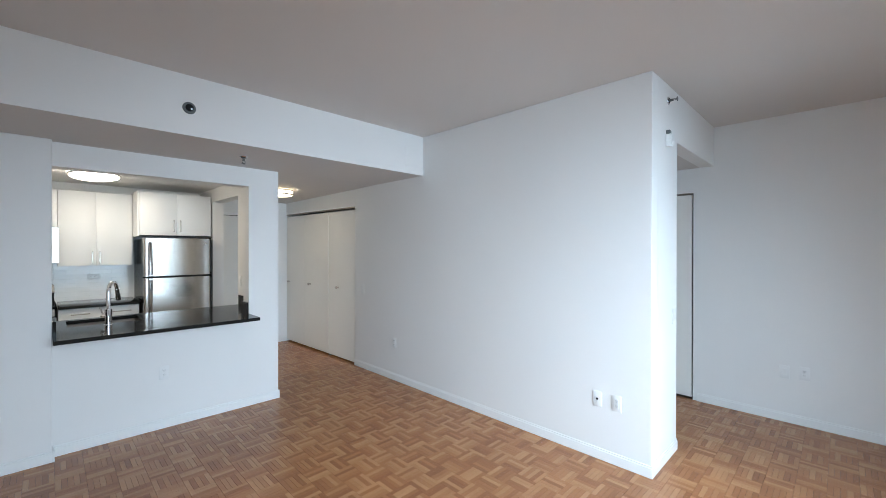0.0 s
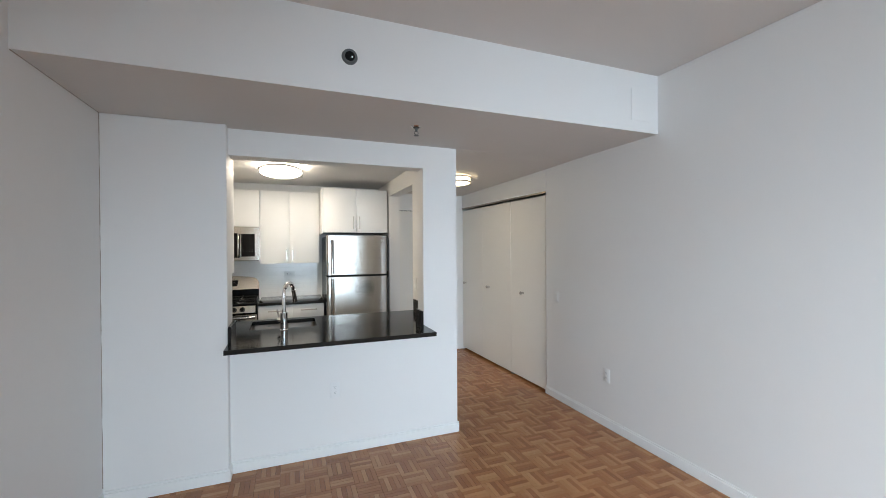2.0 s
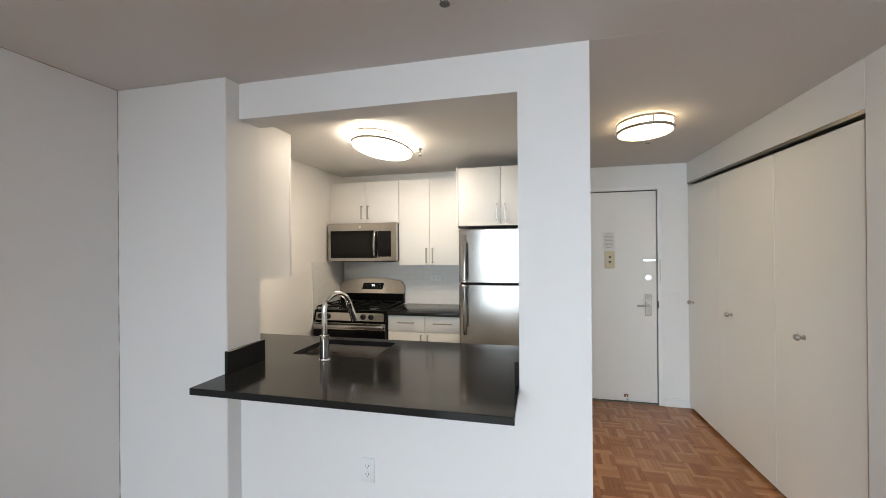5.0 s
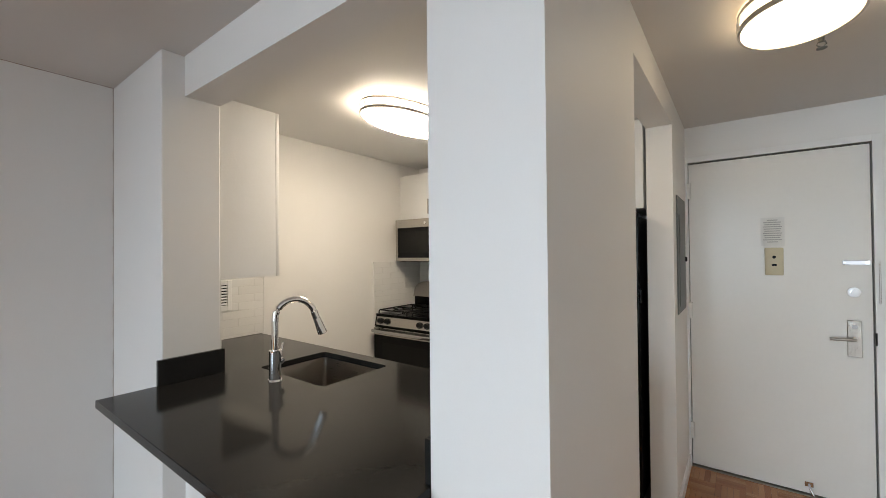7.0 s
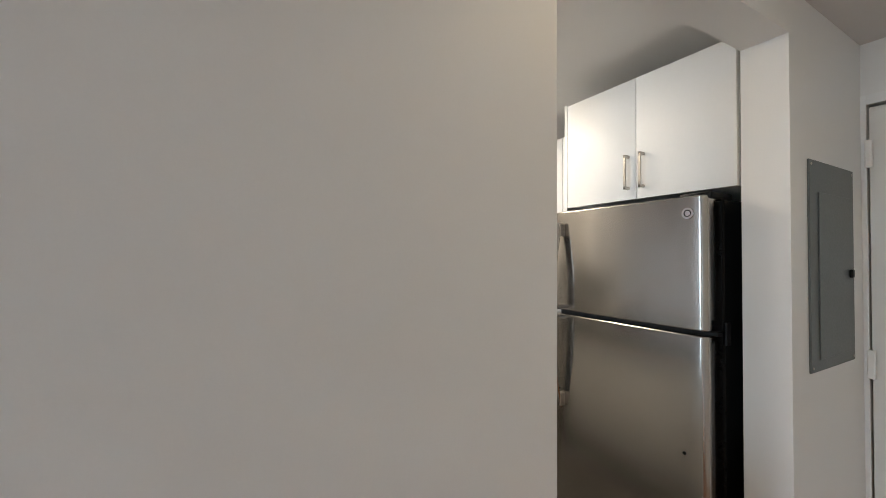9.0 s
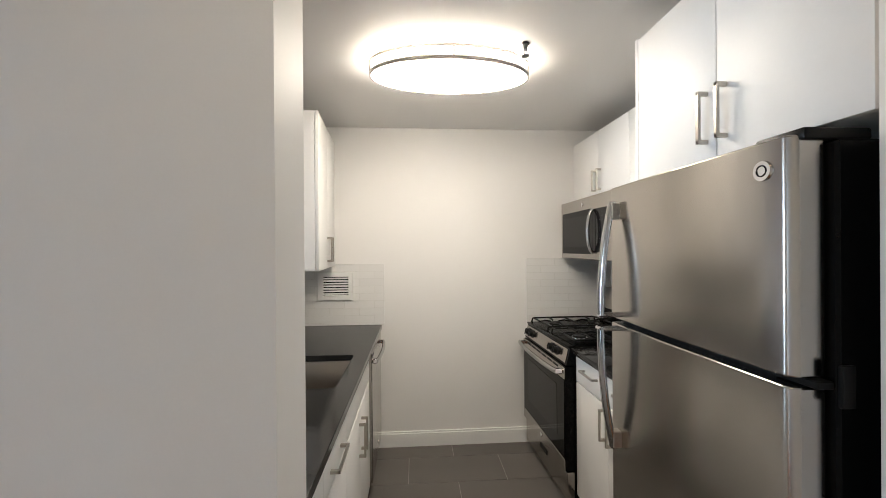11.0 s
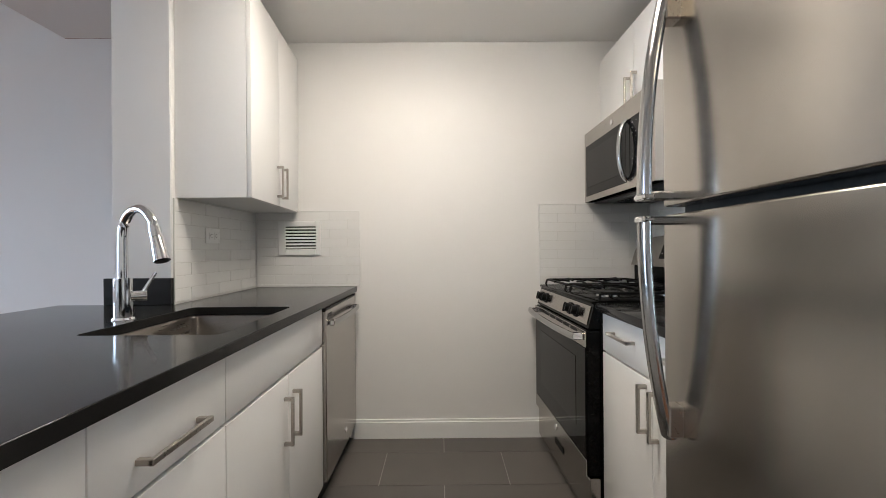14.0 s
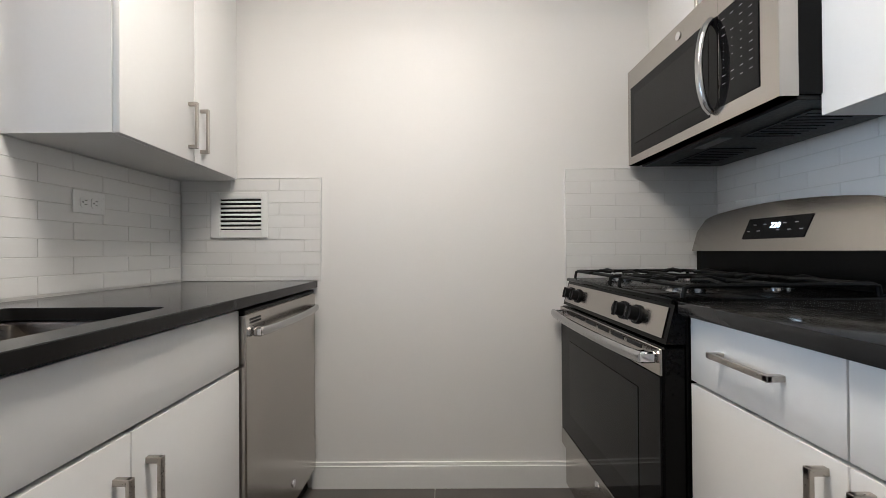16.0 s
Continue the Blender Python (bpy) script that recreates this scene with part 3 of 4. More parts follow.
part("upper_trim", box(X0 + 0.003, X1 - 0.003, 1.798, 1.8055, 0.735, 0.801, bev=0.002), STEEL, ov)
vb = bmesh.new()
for k in range(6):
    a = X0 + 0.10 + k * 0.098
    bx(vb, a, a + 0.075, 1.7965, 1.7985, 0.782, 0.793)
part("vent_slots", vb, DARK, ov)
part("glass", box(X0 + 0.006, X1 - 0.006, 1.800, 1.8055, 0.294, 0.733, bev=0.002), DARKGLASS, ov)
part("window", box(X0 + 0.11, X1 - 0.11, 1.7985, 1.7998, 0.385, 0.675), OVENGLASS, ov)
part("badge", rod(bmesh.new(), (-2.01, 1.7985, 0.258), (-2.01, 1.7945, 0.258), 0.016, 0.015, 24), CHROME, ov)
hb = tube(bmesh.new(), bowed((X0 + 0.02, 1.765, 0.776), (X1 - 0.02, 1.765, 0.776), (0, -1, 0), 0.022, 18), 0.015, 0.012, 14)
hd = part("handle", hb, STEELDARK, ov, "bowed steel door handle")
for hx in (X0 + 0.03, X1 - 0.03):
    part("handle_end", box(hx - 0.014, hx + 0.014, 1.757, 1.799, 0.762, 0.790, bev=0.004), CHROME, hd)
cp = prism(bmesh.new(), [(1.812, 0.810), (1.862, 0.810), (1.862, 0.905), (1.836, 0.905)], "x", X0 + 0.002, X1 - 0.002)
ctl = part("control_panel", cp, BLACK, rg)
slope = Vector((0, 0.024, 0.095)).normalized()
nrm = Vector((0, -0.095, 0.024)).normalized()


def on_panel(x, s, out):
    return Vector((x, 1.812, 0.810)) + slope * s + nrm * out


fb = bmesh.new()
vs = [fb.verts.new(on_panel(x, s, o)) for o in (0.0005, 0.003) for x, s in ((X0 + 0.02, 0.012), (X1 - 0.02, 0.012), (X1 - 0.02, 0.088), (X0 + 0.02, 0.088))]
for f in ((0, 1, 2, 3), (4, 5, 6, 7), (0, 1, 5, 4), (1, 2, 6, 5), (2, 3, 7, 6), (3, 0, 4, 7)):
    fb.faces.new([vs[i] for i in f])
part("steel_fascia", fb, STEEL, ctl)
for kx in (-2.315, -2.235, -1.865, -1.785):
    kb = rod(bmesh.new(), on_panel(kx, 0.05, 0.0025), on_panel(kx, 0.05, 0.010), 0.027, 0.026, 24)
    rod(kb, on_panel(kx, 0.05, 0.010), on_panel(kx, 0.05, 0.032), 0.021, 0.018, 24)
    kn = part("knob", kb, BLACKP, rg, "black burner knob")
    gb = bmesh.new()
    rod(gb, on_panel(kx, 0.071, 0.031), on_panel(kx, 0.029, 0.031), 0.0055, 0.0055, 10)
    part("grip", gb, BLACKP, kn)
ck = box(X0, X1, 1.826, 2.40, 0.9055, 0.919, bev=0.006, seg=2)
cook = part("cooktop", ck, BLACK, rg)
for bx_, by_, br in ((-2.21, 1.97, 0.045), (-2.21, 2.24, 0.036), (-1.81, 1.97, 0.05), (-1.81, 2.24, 0.036)):
    bb = rod(bmesh.new(), (bx_, by_, 0.9192), (bx_, by_, 0.930), br, br * 0.95, 28)
    bn = part("burner", bb, STEELDARK, cook, "round aluminium burner head")
    part("burner_cap", rod(bmesh.new(), (bx_, by_, 0.9302), (bx_, by_, 0.939), br * 0.8, br * 0.74, 28), IRON, bn)
for gx in (-2.21, -1.81):
    gb = bmesh.new()
    x0, x1, y0, y1, gz = gx - 0.165, gx + 0.165, 1.86, 2.345, 0.948
    for x in (x0, x1):
        tube(gb, [(x, y0, 0.9195), (x, y0 + 0.005, gz - 0.004), (x, y0 + 0.02, gz), (x, y1 - 0.02, gz), (x, y1 - 0.005, gz - 0.004), (x, y1, 0.9195)], 0.006, seg=8, side=(1, 0, 0))
    for y in (y0 + 0.012, (y0 + y1) / 2, y1 - 0.012):
        tube(gb, [(x0, y, gz), (x1, y, gz)], 0.006, seg=8)
    for cy in (1.97, 2.24):
        for sx, sy in ((1, 0), (-1, 0), (0, 1), (0, -1)):
            a = (gx + sx * 0.165, cy + sy * 0.115, gz)
            b = (gx + sx * 0.035, cy + sy * 0.03, gz + 0.004)
            m = (gx + sx * 0.10, cy + sy * 0.07, gz + 0.010)
            tube(gb, [a, m, b], 0.0055, seg=8)
    part("grate", gb, IRON, cook, "black cast-iron grate")
bgd = box(X0 + 0.004, X1 - 0.004, 2.385, 2.452, 0.920, 1.06, bev=0.003)
bg = part("backguard", bgd, BLACK, rg)
n = 20
o = [(X0 + 0.001, 1.03), (X1 - 0.001, 1.03)]
for k in range(n + 1):
    u = 1 - 2 * k / n
    o.append(((X0 + X1) / 2 + u * (X1 - X0 - 0.004) / 2, 1.196 - 0.034 * u * u - 0.05 * abs(u) ** 20))
pb = prism(bmesh.new(), o, "y", 2.36, 2.46)
for v in pb.verts:
    if v.co.y < 2.4:
        v.co.y += (v.co.z - 1.0) * 0.28
part("steel_hood", pb, STEEL, bg)


def on_hood(x, z, out=0.0):
    return Vector((x, 2.36 + (z - 1.0) * 0.28 - out, z))


db = bmesh.new()
vs = [db.verts.new(on_hood(x, z, o)) for o in (0.0, 0.003) for x, z in ((-2.12, 1.072), (-1.88, 1.072), (-1.865, 1.142), (-2.105, 1.142))]
for f in ((0, 1, 2, 3), (4, 5, 6, 7), (0, 1, 5, 4), (1, 2, 6, 5), (2, 3, 7, 6), (3, 0, 4, 7)):
    db.faces.new([vs[i] for i in f])
dsp = part("display", db, DARKGLASS, bg)


def lettering(name, text, size, m, mat, parent):
    """Raised writing from the built-in font, as a mesh; m: its pose."""
    cu = bpy.data.curves.new(name, "FONT")
    cu.body, cu.size, cu.align_x, cu.align_y, cu.extrude, cu.shear = text, size, "CENTER", "CENTER", 0.0004, 0.15
    tmp = bpy.data.objects.new(name, cu)
    me = bpy.data.meshes.new_from_object(tmp)
    bpy.data.objects.remove(tmp)
    bm = bmesh.new()
    bm.from_mesh(me)
    bmesh.ops.transform(bm, matrix=m, verts=bm.verts)
    return part(name, bm, mat, parent)


tilt = math.degrees(math.atan(0.28))
lettering("clock_digits", "220", 0.026, Matrix.Translation(on_hood(-1.99, 1.114, 0.0045)) @ pose(0, 0, 0, 90 - tilt, 0, 0), DIGITS, dsp)
mb = bmesh.new()
for k in range(10):
    x, z = -2.095 + 0.021 * k + (0.035 if k > 3 else 0), (1.12 if k % 2 else 1.098)
    if x < -1.885:
        p = on_hood(x, z, 0.0034)
        bx(mb, p.x - 0.006, p.x + 0.006, p.y - 0.0002, p.y + 0.0002, z - 0.0012, z + 0.0012)
tagged(part("display_marks", mb, INK, dsp), kind="stuff")

# the range stands a little askew in its bay
rg.rotation_euler.z = radians(1.5)
rg.location.x -= 0.006

# microwave over the range
M0, M1, MF, MZ0, MZ1 = -2.376, -1.615, 2.082, 1.386, 1.786
mw = thing("microwave", (-2.0, 2.28, MZ0), "stainless over-the-range microwave with black glass window", "microwave")
part("case", box(M0 + 0.004, M1 - 0.004, MF + 0.045, NORTH - 0.012, MZ0 + 0.012, MZ1 - 0.002, bev=0.003), BLACK, mw)
part("underside", box(M0 + 0.01, M1 - 0.01, MF + 0.05, NORTH - 0.013, MZ0, MZ0 + 0.0115, bev=0.002), BLACKP, mw)
for a, b in ((M0 + 0.07, M0 + 0.31), (M1 - 0.31, M1 - 0.07)):
    gf = part("grease_filter", box(a, b, 2.22, 2.38, MZ0 - 0.004, MZ0 - 0.0003, bev=0.001), BLACKP, mw, "dark mesh grease filter")
    for k in range(9):
        part("slat", box(a + 0.012 + k * 0.025, a + 0.018 + k * 0.025, 2.23, 2.37, MZ0 - 0.0065, MZ0 - 0.004), BLACKP, gf)
part("lamp_cover", box(-2.06, -1.93, 2.16, 2.20, MZ0 - 0.004, MZ0 - 0.0003, bev=0.001), GREYMETAL, mw)
dr = part("door", box(M0, -1.8207, MF, MF + 0.0445, MZ0 + 0.006, MZ1), STEEL, mw)
part("window_surround", box(M0 + 0.028, -1.858, MF - 0.0025, MF - 0.0002, MZ0 + 0.038, MZ1 - 0.078, bev=0.001), DARKGLASS, dr)
part("window", box(M0 + 0.06, -1.895, MF - 0.0042, MF - 0.0027, MZ0 + 0.085, MZ1 - 0.115), OVENGLASS, dr)
part("handle_recess", box(-1.857, -1.8222, MF - 0.0025, MF - 0.0002, MZ0 + 0.052, MZ1 - 0.085), DARKGLASS, dr)
part("badge", rod(bmesh.new(), (-2.01, MF - 0.0002, MZ1 - 0.04), (-2.01, MF - 0.003, MZ1 - 0.04), 0.013, 0.013, 24), CHROME, dr)
hb = tube(bmesh.new(), bowed((-1.842, MF - 0.006, MZ0 + 0.045), (-1.842, MF - 0.006, MZ1 - 0.085), (0, -1, 0), 0.036, 16), 0.013, 0.009, 14, side=(1, 0, 0))
part("handle", hb, STEELDARK, dr, "bowed steel handle")
cp = part("control_side", box(-1.8202, M1, MF, MF + 0.0445, MZ0 + 0.006, MZ1), STEEL, mw)
kp = part("keypad", box(-1.815, -1.672, MF - 0.0025, MF - 0.0002, MZ0 + 0.052, MZ1 - 0.085, bev=0.001), DARKGLASS, cp, "black glass keypad")
kb = bmesh.new()
for r in range(9):
    for c in range(4):
        if r in (1, 6) and c == 1:
            continue
        x, z = -1.795 + c * 0.033, MZ1 - 0.11 - r * 0.0225
        w = 0.0018 if (2 < r < 7 and c < 3) else 0.0055
        bx(kb, x - w, x + w, MF - 0.0031, MF - 0.0026, z - 0.0008, z + 0.0008)
tagged(part("key_marks", kb, WHITEINK, kp), kind="stuff")

# dishwasher
dw = thing("dishwasher", (-2.1, 0.45, 0), "stainless steel dishwasher built under the counter", "dishwasher")
part("body", box(XF + 0.008, -1.806, 0.17, 0.70, 0.02, 0.872), BLACKP, dw)
dd = part("door", box(XF + 0.012, -1.806, 0.702, 0.738, 0.11, 0.862, bev=0.004), STEEL, dw)
part("control_edge", box(XF + 0.012, -1.806, 0.704, 0.735, 0.8625, 0.874, bev=0.003), BLACKP, dd)
hb = tube(bmesh.new(), bowed((XF + 0.05, 0.755, 0.805), (-1.845, 0.755, 0.805), (0, 1, 0), 0.02, 16), 0.0135, 0.011, 14)
hd = part("handle", hb, STEELDARK, dd, "bowed steel handle")
for hx in (XF + 0.06, -1.855):
    part("handle_end", box(hx - 0.013, hx + 0.013, 0.7385, 0.766, 0.792, 0.818, bev=0.004), CHROME, hd)
gb = bmesh.new()
for r in range(2):
    for c in range(5):
        bx(gb, -1.895 + c * 0.014, -1.885 + c * 0.014, 0.738, 0.7392, 0.832 + r * 0.009, 0.838 + r * 0.009)
part("steam_vent", gb, DARK, dd)
part("badge", rod(bmesh.new(), (-2.15, 0.738, 0.19), (-2.15, 0.7415, 0.19), 0.014, 0.013, 24), CHROME, dd)
part("toe_plate", box(XF + 0.012, -1.806, 0.645, 0.66, 0.0, 0.105), BLACKP, dw)


# ---- lamps and small fittings on ceilings and walls ----
def oval(cx, cy, a, b, n=48):
    return [(cx + a * math.cos(6.28319 * k / n), cy + b * math.sin(6.28319 * k / n)) for k in range(n)]


def ring(cx, cy, a, b, z0, z1, t):
    bm = bmesh.new()
    o, i = oval(cx, cy, a, b), oval(cx, cy, a - t, b - t)
    n = len(o)
    vs = [[bm.verts.new((x, y, z)) for x, y in l] for l, z in ((o, z0), (o, z1), (i, z1), (i, z0))]
    for p, q in zip(vs, vs[1:] + vs[:1]):
        for k in range(n):
            bm.faces.new((p[k], p[(k + 1) % n], q[(k + 1) % n], q[k]))
    return bm


def ceiling_lamp(cx, cy, a, b, glow, LOW=LOW):
    t = thing("ceiling_lamp", (cx, cy, LOW), "lit oval flush ceiling lamp with two nickel rings", "ceiling lamp", "flush ceiling lamps")
    part("canopy", prism(bmesh.new(), oval(cx, cy, a - 0.02, b - 0.02), "z", LOW - 0.012, LOW - 0.001), PLASTIC, t)
    bm = bmesh.new()
    prof = ((0.016, 0.0), (0.010, -0.015), (0.010, -0.055), (0.014, -0.062), (0.035, -0.070), (0.08, -0.075), (0.13, -0.077))
    loops = [[bm.verts.new((x, y, LOW - 0.012 + z)) for x, y in oval(cx, cy, a - i, b - i)] for i, z in prof]
    for p, q in zip(loops, loops[1:]):
        for k in range(len(p)):
            bm.faces.new((p[k], p[(k + 1) % len(p)], q[(k + 1) % len(p)], q[k]))
    bm.faces.new(loops[-1])
    part("diffuser", bm, glow, t, "glowing white diffuser")
    part("upper_ring", ring(cx, cy, a, b, LOW - 0.026, LOW - 0.012, 0.007), NICKEL, t)
    part("lower_ring", ring(cx, cy, a, b, LOW - 0.078, LOW - 0.062, 0.009), NICKEL, t)
    for sx, sy in ((1, 0), (-1, 0), (0, 1), (0, -1)):
        px, py = cx + sx * (a - 0.002), cy + sy * (b - 0.002)
        part("strut", box(px - 0.004, px + 0.004, py - 0.004, py + 0.004, LOW - 0.062, LOW - 0.026), NICKEL, t)
    return t


ceiling_lamp(-1.37, 1.162, 0.203, 0.38, KITCHENGLOW)
ceiling_lamp(0.47, 1.12, 0.172, 0.208, HALLGLOW, LOW - 0.02)


def sprinkler(p, way, escutcheon=0.035):
    """A sprinkler head at p on a ceiling or wall; way: the direction it stands out."""
    p, w = Vector(p), Vector(way)
    t = thing("sprinkler_head", tuple(p), "small chrome fire sprinkler head", "sprinkler", "sprinkler heads")
    part("escutcheon", rod(bmesh.new(), p, p + w * 0.006, escutcheon, escutcheon * 0.85, 28), CHROME, t)
    part("cup", rod(bmesh.new(), p + w * 0.0062, p + w * 0.0085, escutcheon * 0.66, escutcheon * 0.6, 24), BLACKP, t, "dark recessed cup")
    part("stem", rod(bmesh.new(), p + w * 0.010, p + w * 0.034, 0.011, 0.008, 14), GREYMETAL, t)
    u = Vector((1, 0, 0)) if abs(w.x) < 0.5 else Vector((0, 1, 0))
    fb = bmesh.new()
    for s in (-1, 1):
        tube(fb, [tuple(p + w * 0.032 + u * s * 0.009), tuple(p + w * 0.044 + u * s * 0.015), tuple(p + w * 0.058)], 0.0025, seg=6)
    part("frame", fb, GREYMETAL, t)
    part("deflector", rod(bmesh.new(), p + w * 0.058, p + w * 0.061, 0.017, 0.017, 18), GREYMETAL, t)
    return t


sprinkler((-0.494, -0.473, LOW), (0, 0, -1))
sprinkler((-1.171, 1.472, LOW), (0, 0, -1), 0.028)
sprinkler((0.568, 1.44, LOW - 0.029), (0, 0, -1), 0.03)
sprinkler((1.56, -3.235, 2.66), (0, -1, 0), 0.03)
sd = thing("beam_sprinkler", (-0.997, -0.910, 2.546), "round recessed dark sprinkler escutcheon on the beam", "sprinkler")
c = Vector((-0.997, -0.910, 2.546))
part("cup", rod(bmesh.new(), c, c + Vector((0, -0.012, 0)), 0.042, 0.038, 32), GREYMETAL, sd)
part("plug", rod(bmesh.new(), c + Vector((0, -0.012, 0)), c + Vector((0, -0.016, 0)), 0.026, 0.024, 24), BLACKP, sd)
part("pin", rod(bmesh.new(), c + Vector((0.008, -0.016, -0.008)), c + Vector((0.008, -0.032, -0.012)), 0.007, 0.005, 14), CHROME, sd)
ap = thing("access_panel", (1.03, -0.9105, 2.54), "small flush white access panel in the beam", "access panel")
part("panel", box(0.955, 1.125, -0.9135, -0.9105, 2.43, 2.655, bev=0.001), PAINT, ap)


def wall_plate(p, out, label, kind, category="outlet"):
    """A plate on a wall at p, facing out: 'x', '-x', 'y' or '-y'; kind: outlet, switch, jack, wide."""
    turn = {"-y": 0, "x": 90, "y": 180, "-x": 270}[out]
    name = {"outlet": "wall_outlet", "switch": "light_switch", "jack": "cable_jack", "wide": "wall_outlet"}[kind]
    t = thing(name, (0, 0, 0), label, category, "wall plates")
    flat = pose(0, 0, 0, 0, 90, 0) if kind == "wide" else Matrix.Identity(4)

    def put(nm, bm, mat, parent, lb=""):
        bmesh.ops.transform(bm, matrix=flat, verts=bm.verts)
        return part(nm, bm, mat, parent, lb)
    plate = put("plate", box(-0.035, 0.035, -0.005, -0.0004, -0.0575, 0.0575, bev=0.0018, seg=2), PLASTIC, t)
    if kind in ("outlet", "wide"):
        for s in (-1, 1):
            rc = put("receptacle", prism(bmesh.new(), rounded(-0.017, 0.017, s * 0.0195 - 0.0145, s * 0.0195 + 0.0145, 0.008), "y", -0.0072, -0.0052), PLASTIC, plate)
            sb = bmesh.new()
            for xx in (-0.0065, 0.0065):
                bx(sb, xx - 0.0011, xx + 0.0011, -0.0077, -0.0073, s * 0.0195 - 0.001, s * 0.0195 + 0.008)
            rod(sb, (0, -0.0073, s * 0.0195 - 0.007), (0, -0.0077, s * 0.0195 - 0.007), 0.0024, 0.0024, 10)
            put("slots", sb, DARK, plate)
    elif kind == "switch":
        put("rocker", box(-0.0165, 0.0165, -0.0085, -0.0052, -0.033, 0.033, bev=0.0015), PLASTIC, plate)
    else:
        put("socket", box(-0.008, 0.008, -0.0075, -0.0052, -0.007, 0.007, bev=0.001), BLACKP, plate)
    t.matrix_basis = pose(*p, 0, 0, turn)
    return t


wall_plate((-0.99, 0.0, 0.48), "-y", "white duplex outlet below the serving hatch", "outlet")
wall_plate((XR, -0.407, 0.44), "-x", "white duplex outlet above the baseboard", "outlet")
wall_plate((XR, -3.003, 0.444), "-x", "white duplex outlet near the wall corner", "outlet")
wall_plate((XR, -2.861, 0.444), "-x", "white cable jack plate near the wall corner", "jack", "wall plate")
wall_plate((XR, 0.263, 1.03), "-x", "white rocker switch beside the closet", "switch", "light switch")
wall_plate((1.70, -3.235, 1.045), "-y", "white rocker switch beside the passage", "switch", "light switch")
wall_plate((1.035, HALLN, 1.03), "-y", "white rocker switch beside the entry door", "switch", "light switch")
wall_plate((XE, -3.916, 0.46), "-x", "white duplex outlet on the alcove wall", "outlet")
wall_plate((XE, -3.781, 0.45), "-x", "white painted-over blank plate on the alcove wall", "switch", "wall plate")
wall_plate((-1.955, 0.158, 1.20), "y", "white outlet set sideways in the backsplash", "wide")
wall_plate((-1.30, NORTH - 0.0085, 1.20), "-y", "white outlet set sideways in the backsplash", "wide")
wall_plate((-0.133, 0.72, 1.18), "-x", "white rocker switch by the kitchen doorway", "switch", "light switch")

det = thing("wall_sensor", (1.52, -3.235, 2.37), "small white sensor high on the wall", "sensor")
part("case", box(1.49, 1.55, -3.275, -3.2355, 2.31, 2.40, bev=0.008, seg=2), PLASTIC, det)
part("lens", rod(bmesh.new(), (1.52, -3.270, 2.335), (1.52, -3.285, 2.33), 0.02, 0.015, 16), PLASTIC, det)
part("bracket", box(1.50, 1.54, -3.262, -3.2355, 2.401, 2.43, bev=0.003), GREYMETAL, det)

# vent in the backsplash
vt = thing("wall_vent", (XF, 0.415, 1.2), "white louvred vent grille set in the backsplash", "vent grille")
va, vb_, vc, vd = 0.291, 0.538, 1.10, 1.298
# Near-black sheet stands in for the shade between the slats.
part("shade_sheet", box(XF + 0.009, XF + 0.011, va + 0.03, vb_ - 0.03, vc + 0.03, vd - 0.025), DARK, vt)
fb = bmesh.new()
bx(fb, XF + 0.009, XF + 0.02, va, va + 0.04, vc, vd, 0.002)
bx(fb, XF + 0.009, XF + 0.02, vb_ - 0.028, vb_, vc, vd, 0.002)
bx(fb, XF + 0.009, XF + 0.02, va + 0.04, vb_ - 0.028, vc, vc + 0.035, 0.002)
bx(fb, XF + 0.009, XF + 0.02, va + 0.04, vb_ - 0.028, vd - 0.03, vd, 0.002)
part("frame", fb, TRIM, vt)
for k in range(7):
    z = vc + 0.045 + k * 0.0185
    sb = box(XF + 0.0115, XF + 0.0205, va + 0.04, vb_ - 0.028, z - 0.0022, z + 0.0022)
    for v in sb.verts:
        v.co.z += -0.003 if v.co.x > XF + 0.016 else 0.003
    part("slat", sb, TRIM, vt)

# electrical panel in the hall
ep = thing("electrical_panel", (0, 2.13, 1.09), "flush grey steel electrical panel with latch", "electrical panel")
pl = part("trim_plate", box(0.0005, 0.007, 1.936, 2.33, 1.092, 1.79, bev=0.001), GREYMETAL, ep)
part("door", box(0.0075, 0.011, 2.0, 2.285, 1.13, 1.685, bev=0.0015), GREYMETAL, ep)
part("latch", box(0.0115, 0.022, 2.262, 2.282, 1.395, 1.425, bev=0.003), BLACKP, ep)
for y in (1.95, 2.316):
    for z in (1.107, 1.775):
        part("screw", rod(bmesh.new(), (0.007, y, z), (0.009, y, z), 0.005, 0.004, 10), NICKEL, pl)


# ---- entry door ----
dy = HALLN + 0.016
ed = thing("door_1", (0.45, dy, 0), "white painted steel entry door, closed", "door", kind="structure")
leaf = part("leaf", box(0.0180, 0.8835, dy, dy + 0.044, 0.016, 2.0545, bev=0.0015), DOORPAINT, ed)
fb = bmesh.new()
bx(fb, -0.022, 0.0155, HALLN - 0.006, HALLN - 0.0005, 0, 2.10, 0.001)
bx(fb, 0.8895, 0.927, HALLN - 0.006, HALLN - 0.0005, 0, 2.10, 0.001)
bx(fb, 0.0155, 0.8895, HALLN - 0.006, HALLN - 0.0005, 2.0625, 2.10, 0.001)
part("frame", fb, TRIM, ed)
# Added black sheet: keeps outside light out and darkens the leaf's gaps.
part("gap_blackout", box(0.0125, 0.8925, dy + 0.046, dy + 0.056, 0.010, 2.0655), BLACKP, ed, "black sheet added behind the door leaf to darken its gaps")
part("threshold", box(0.013, 0.892, HALLN + 0.002, HALLN + 0.13, 0.0005, 0.009, bev=0.001), BRASS, ed)
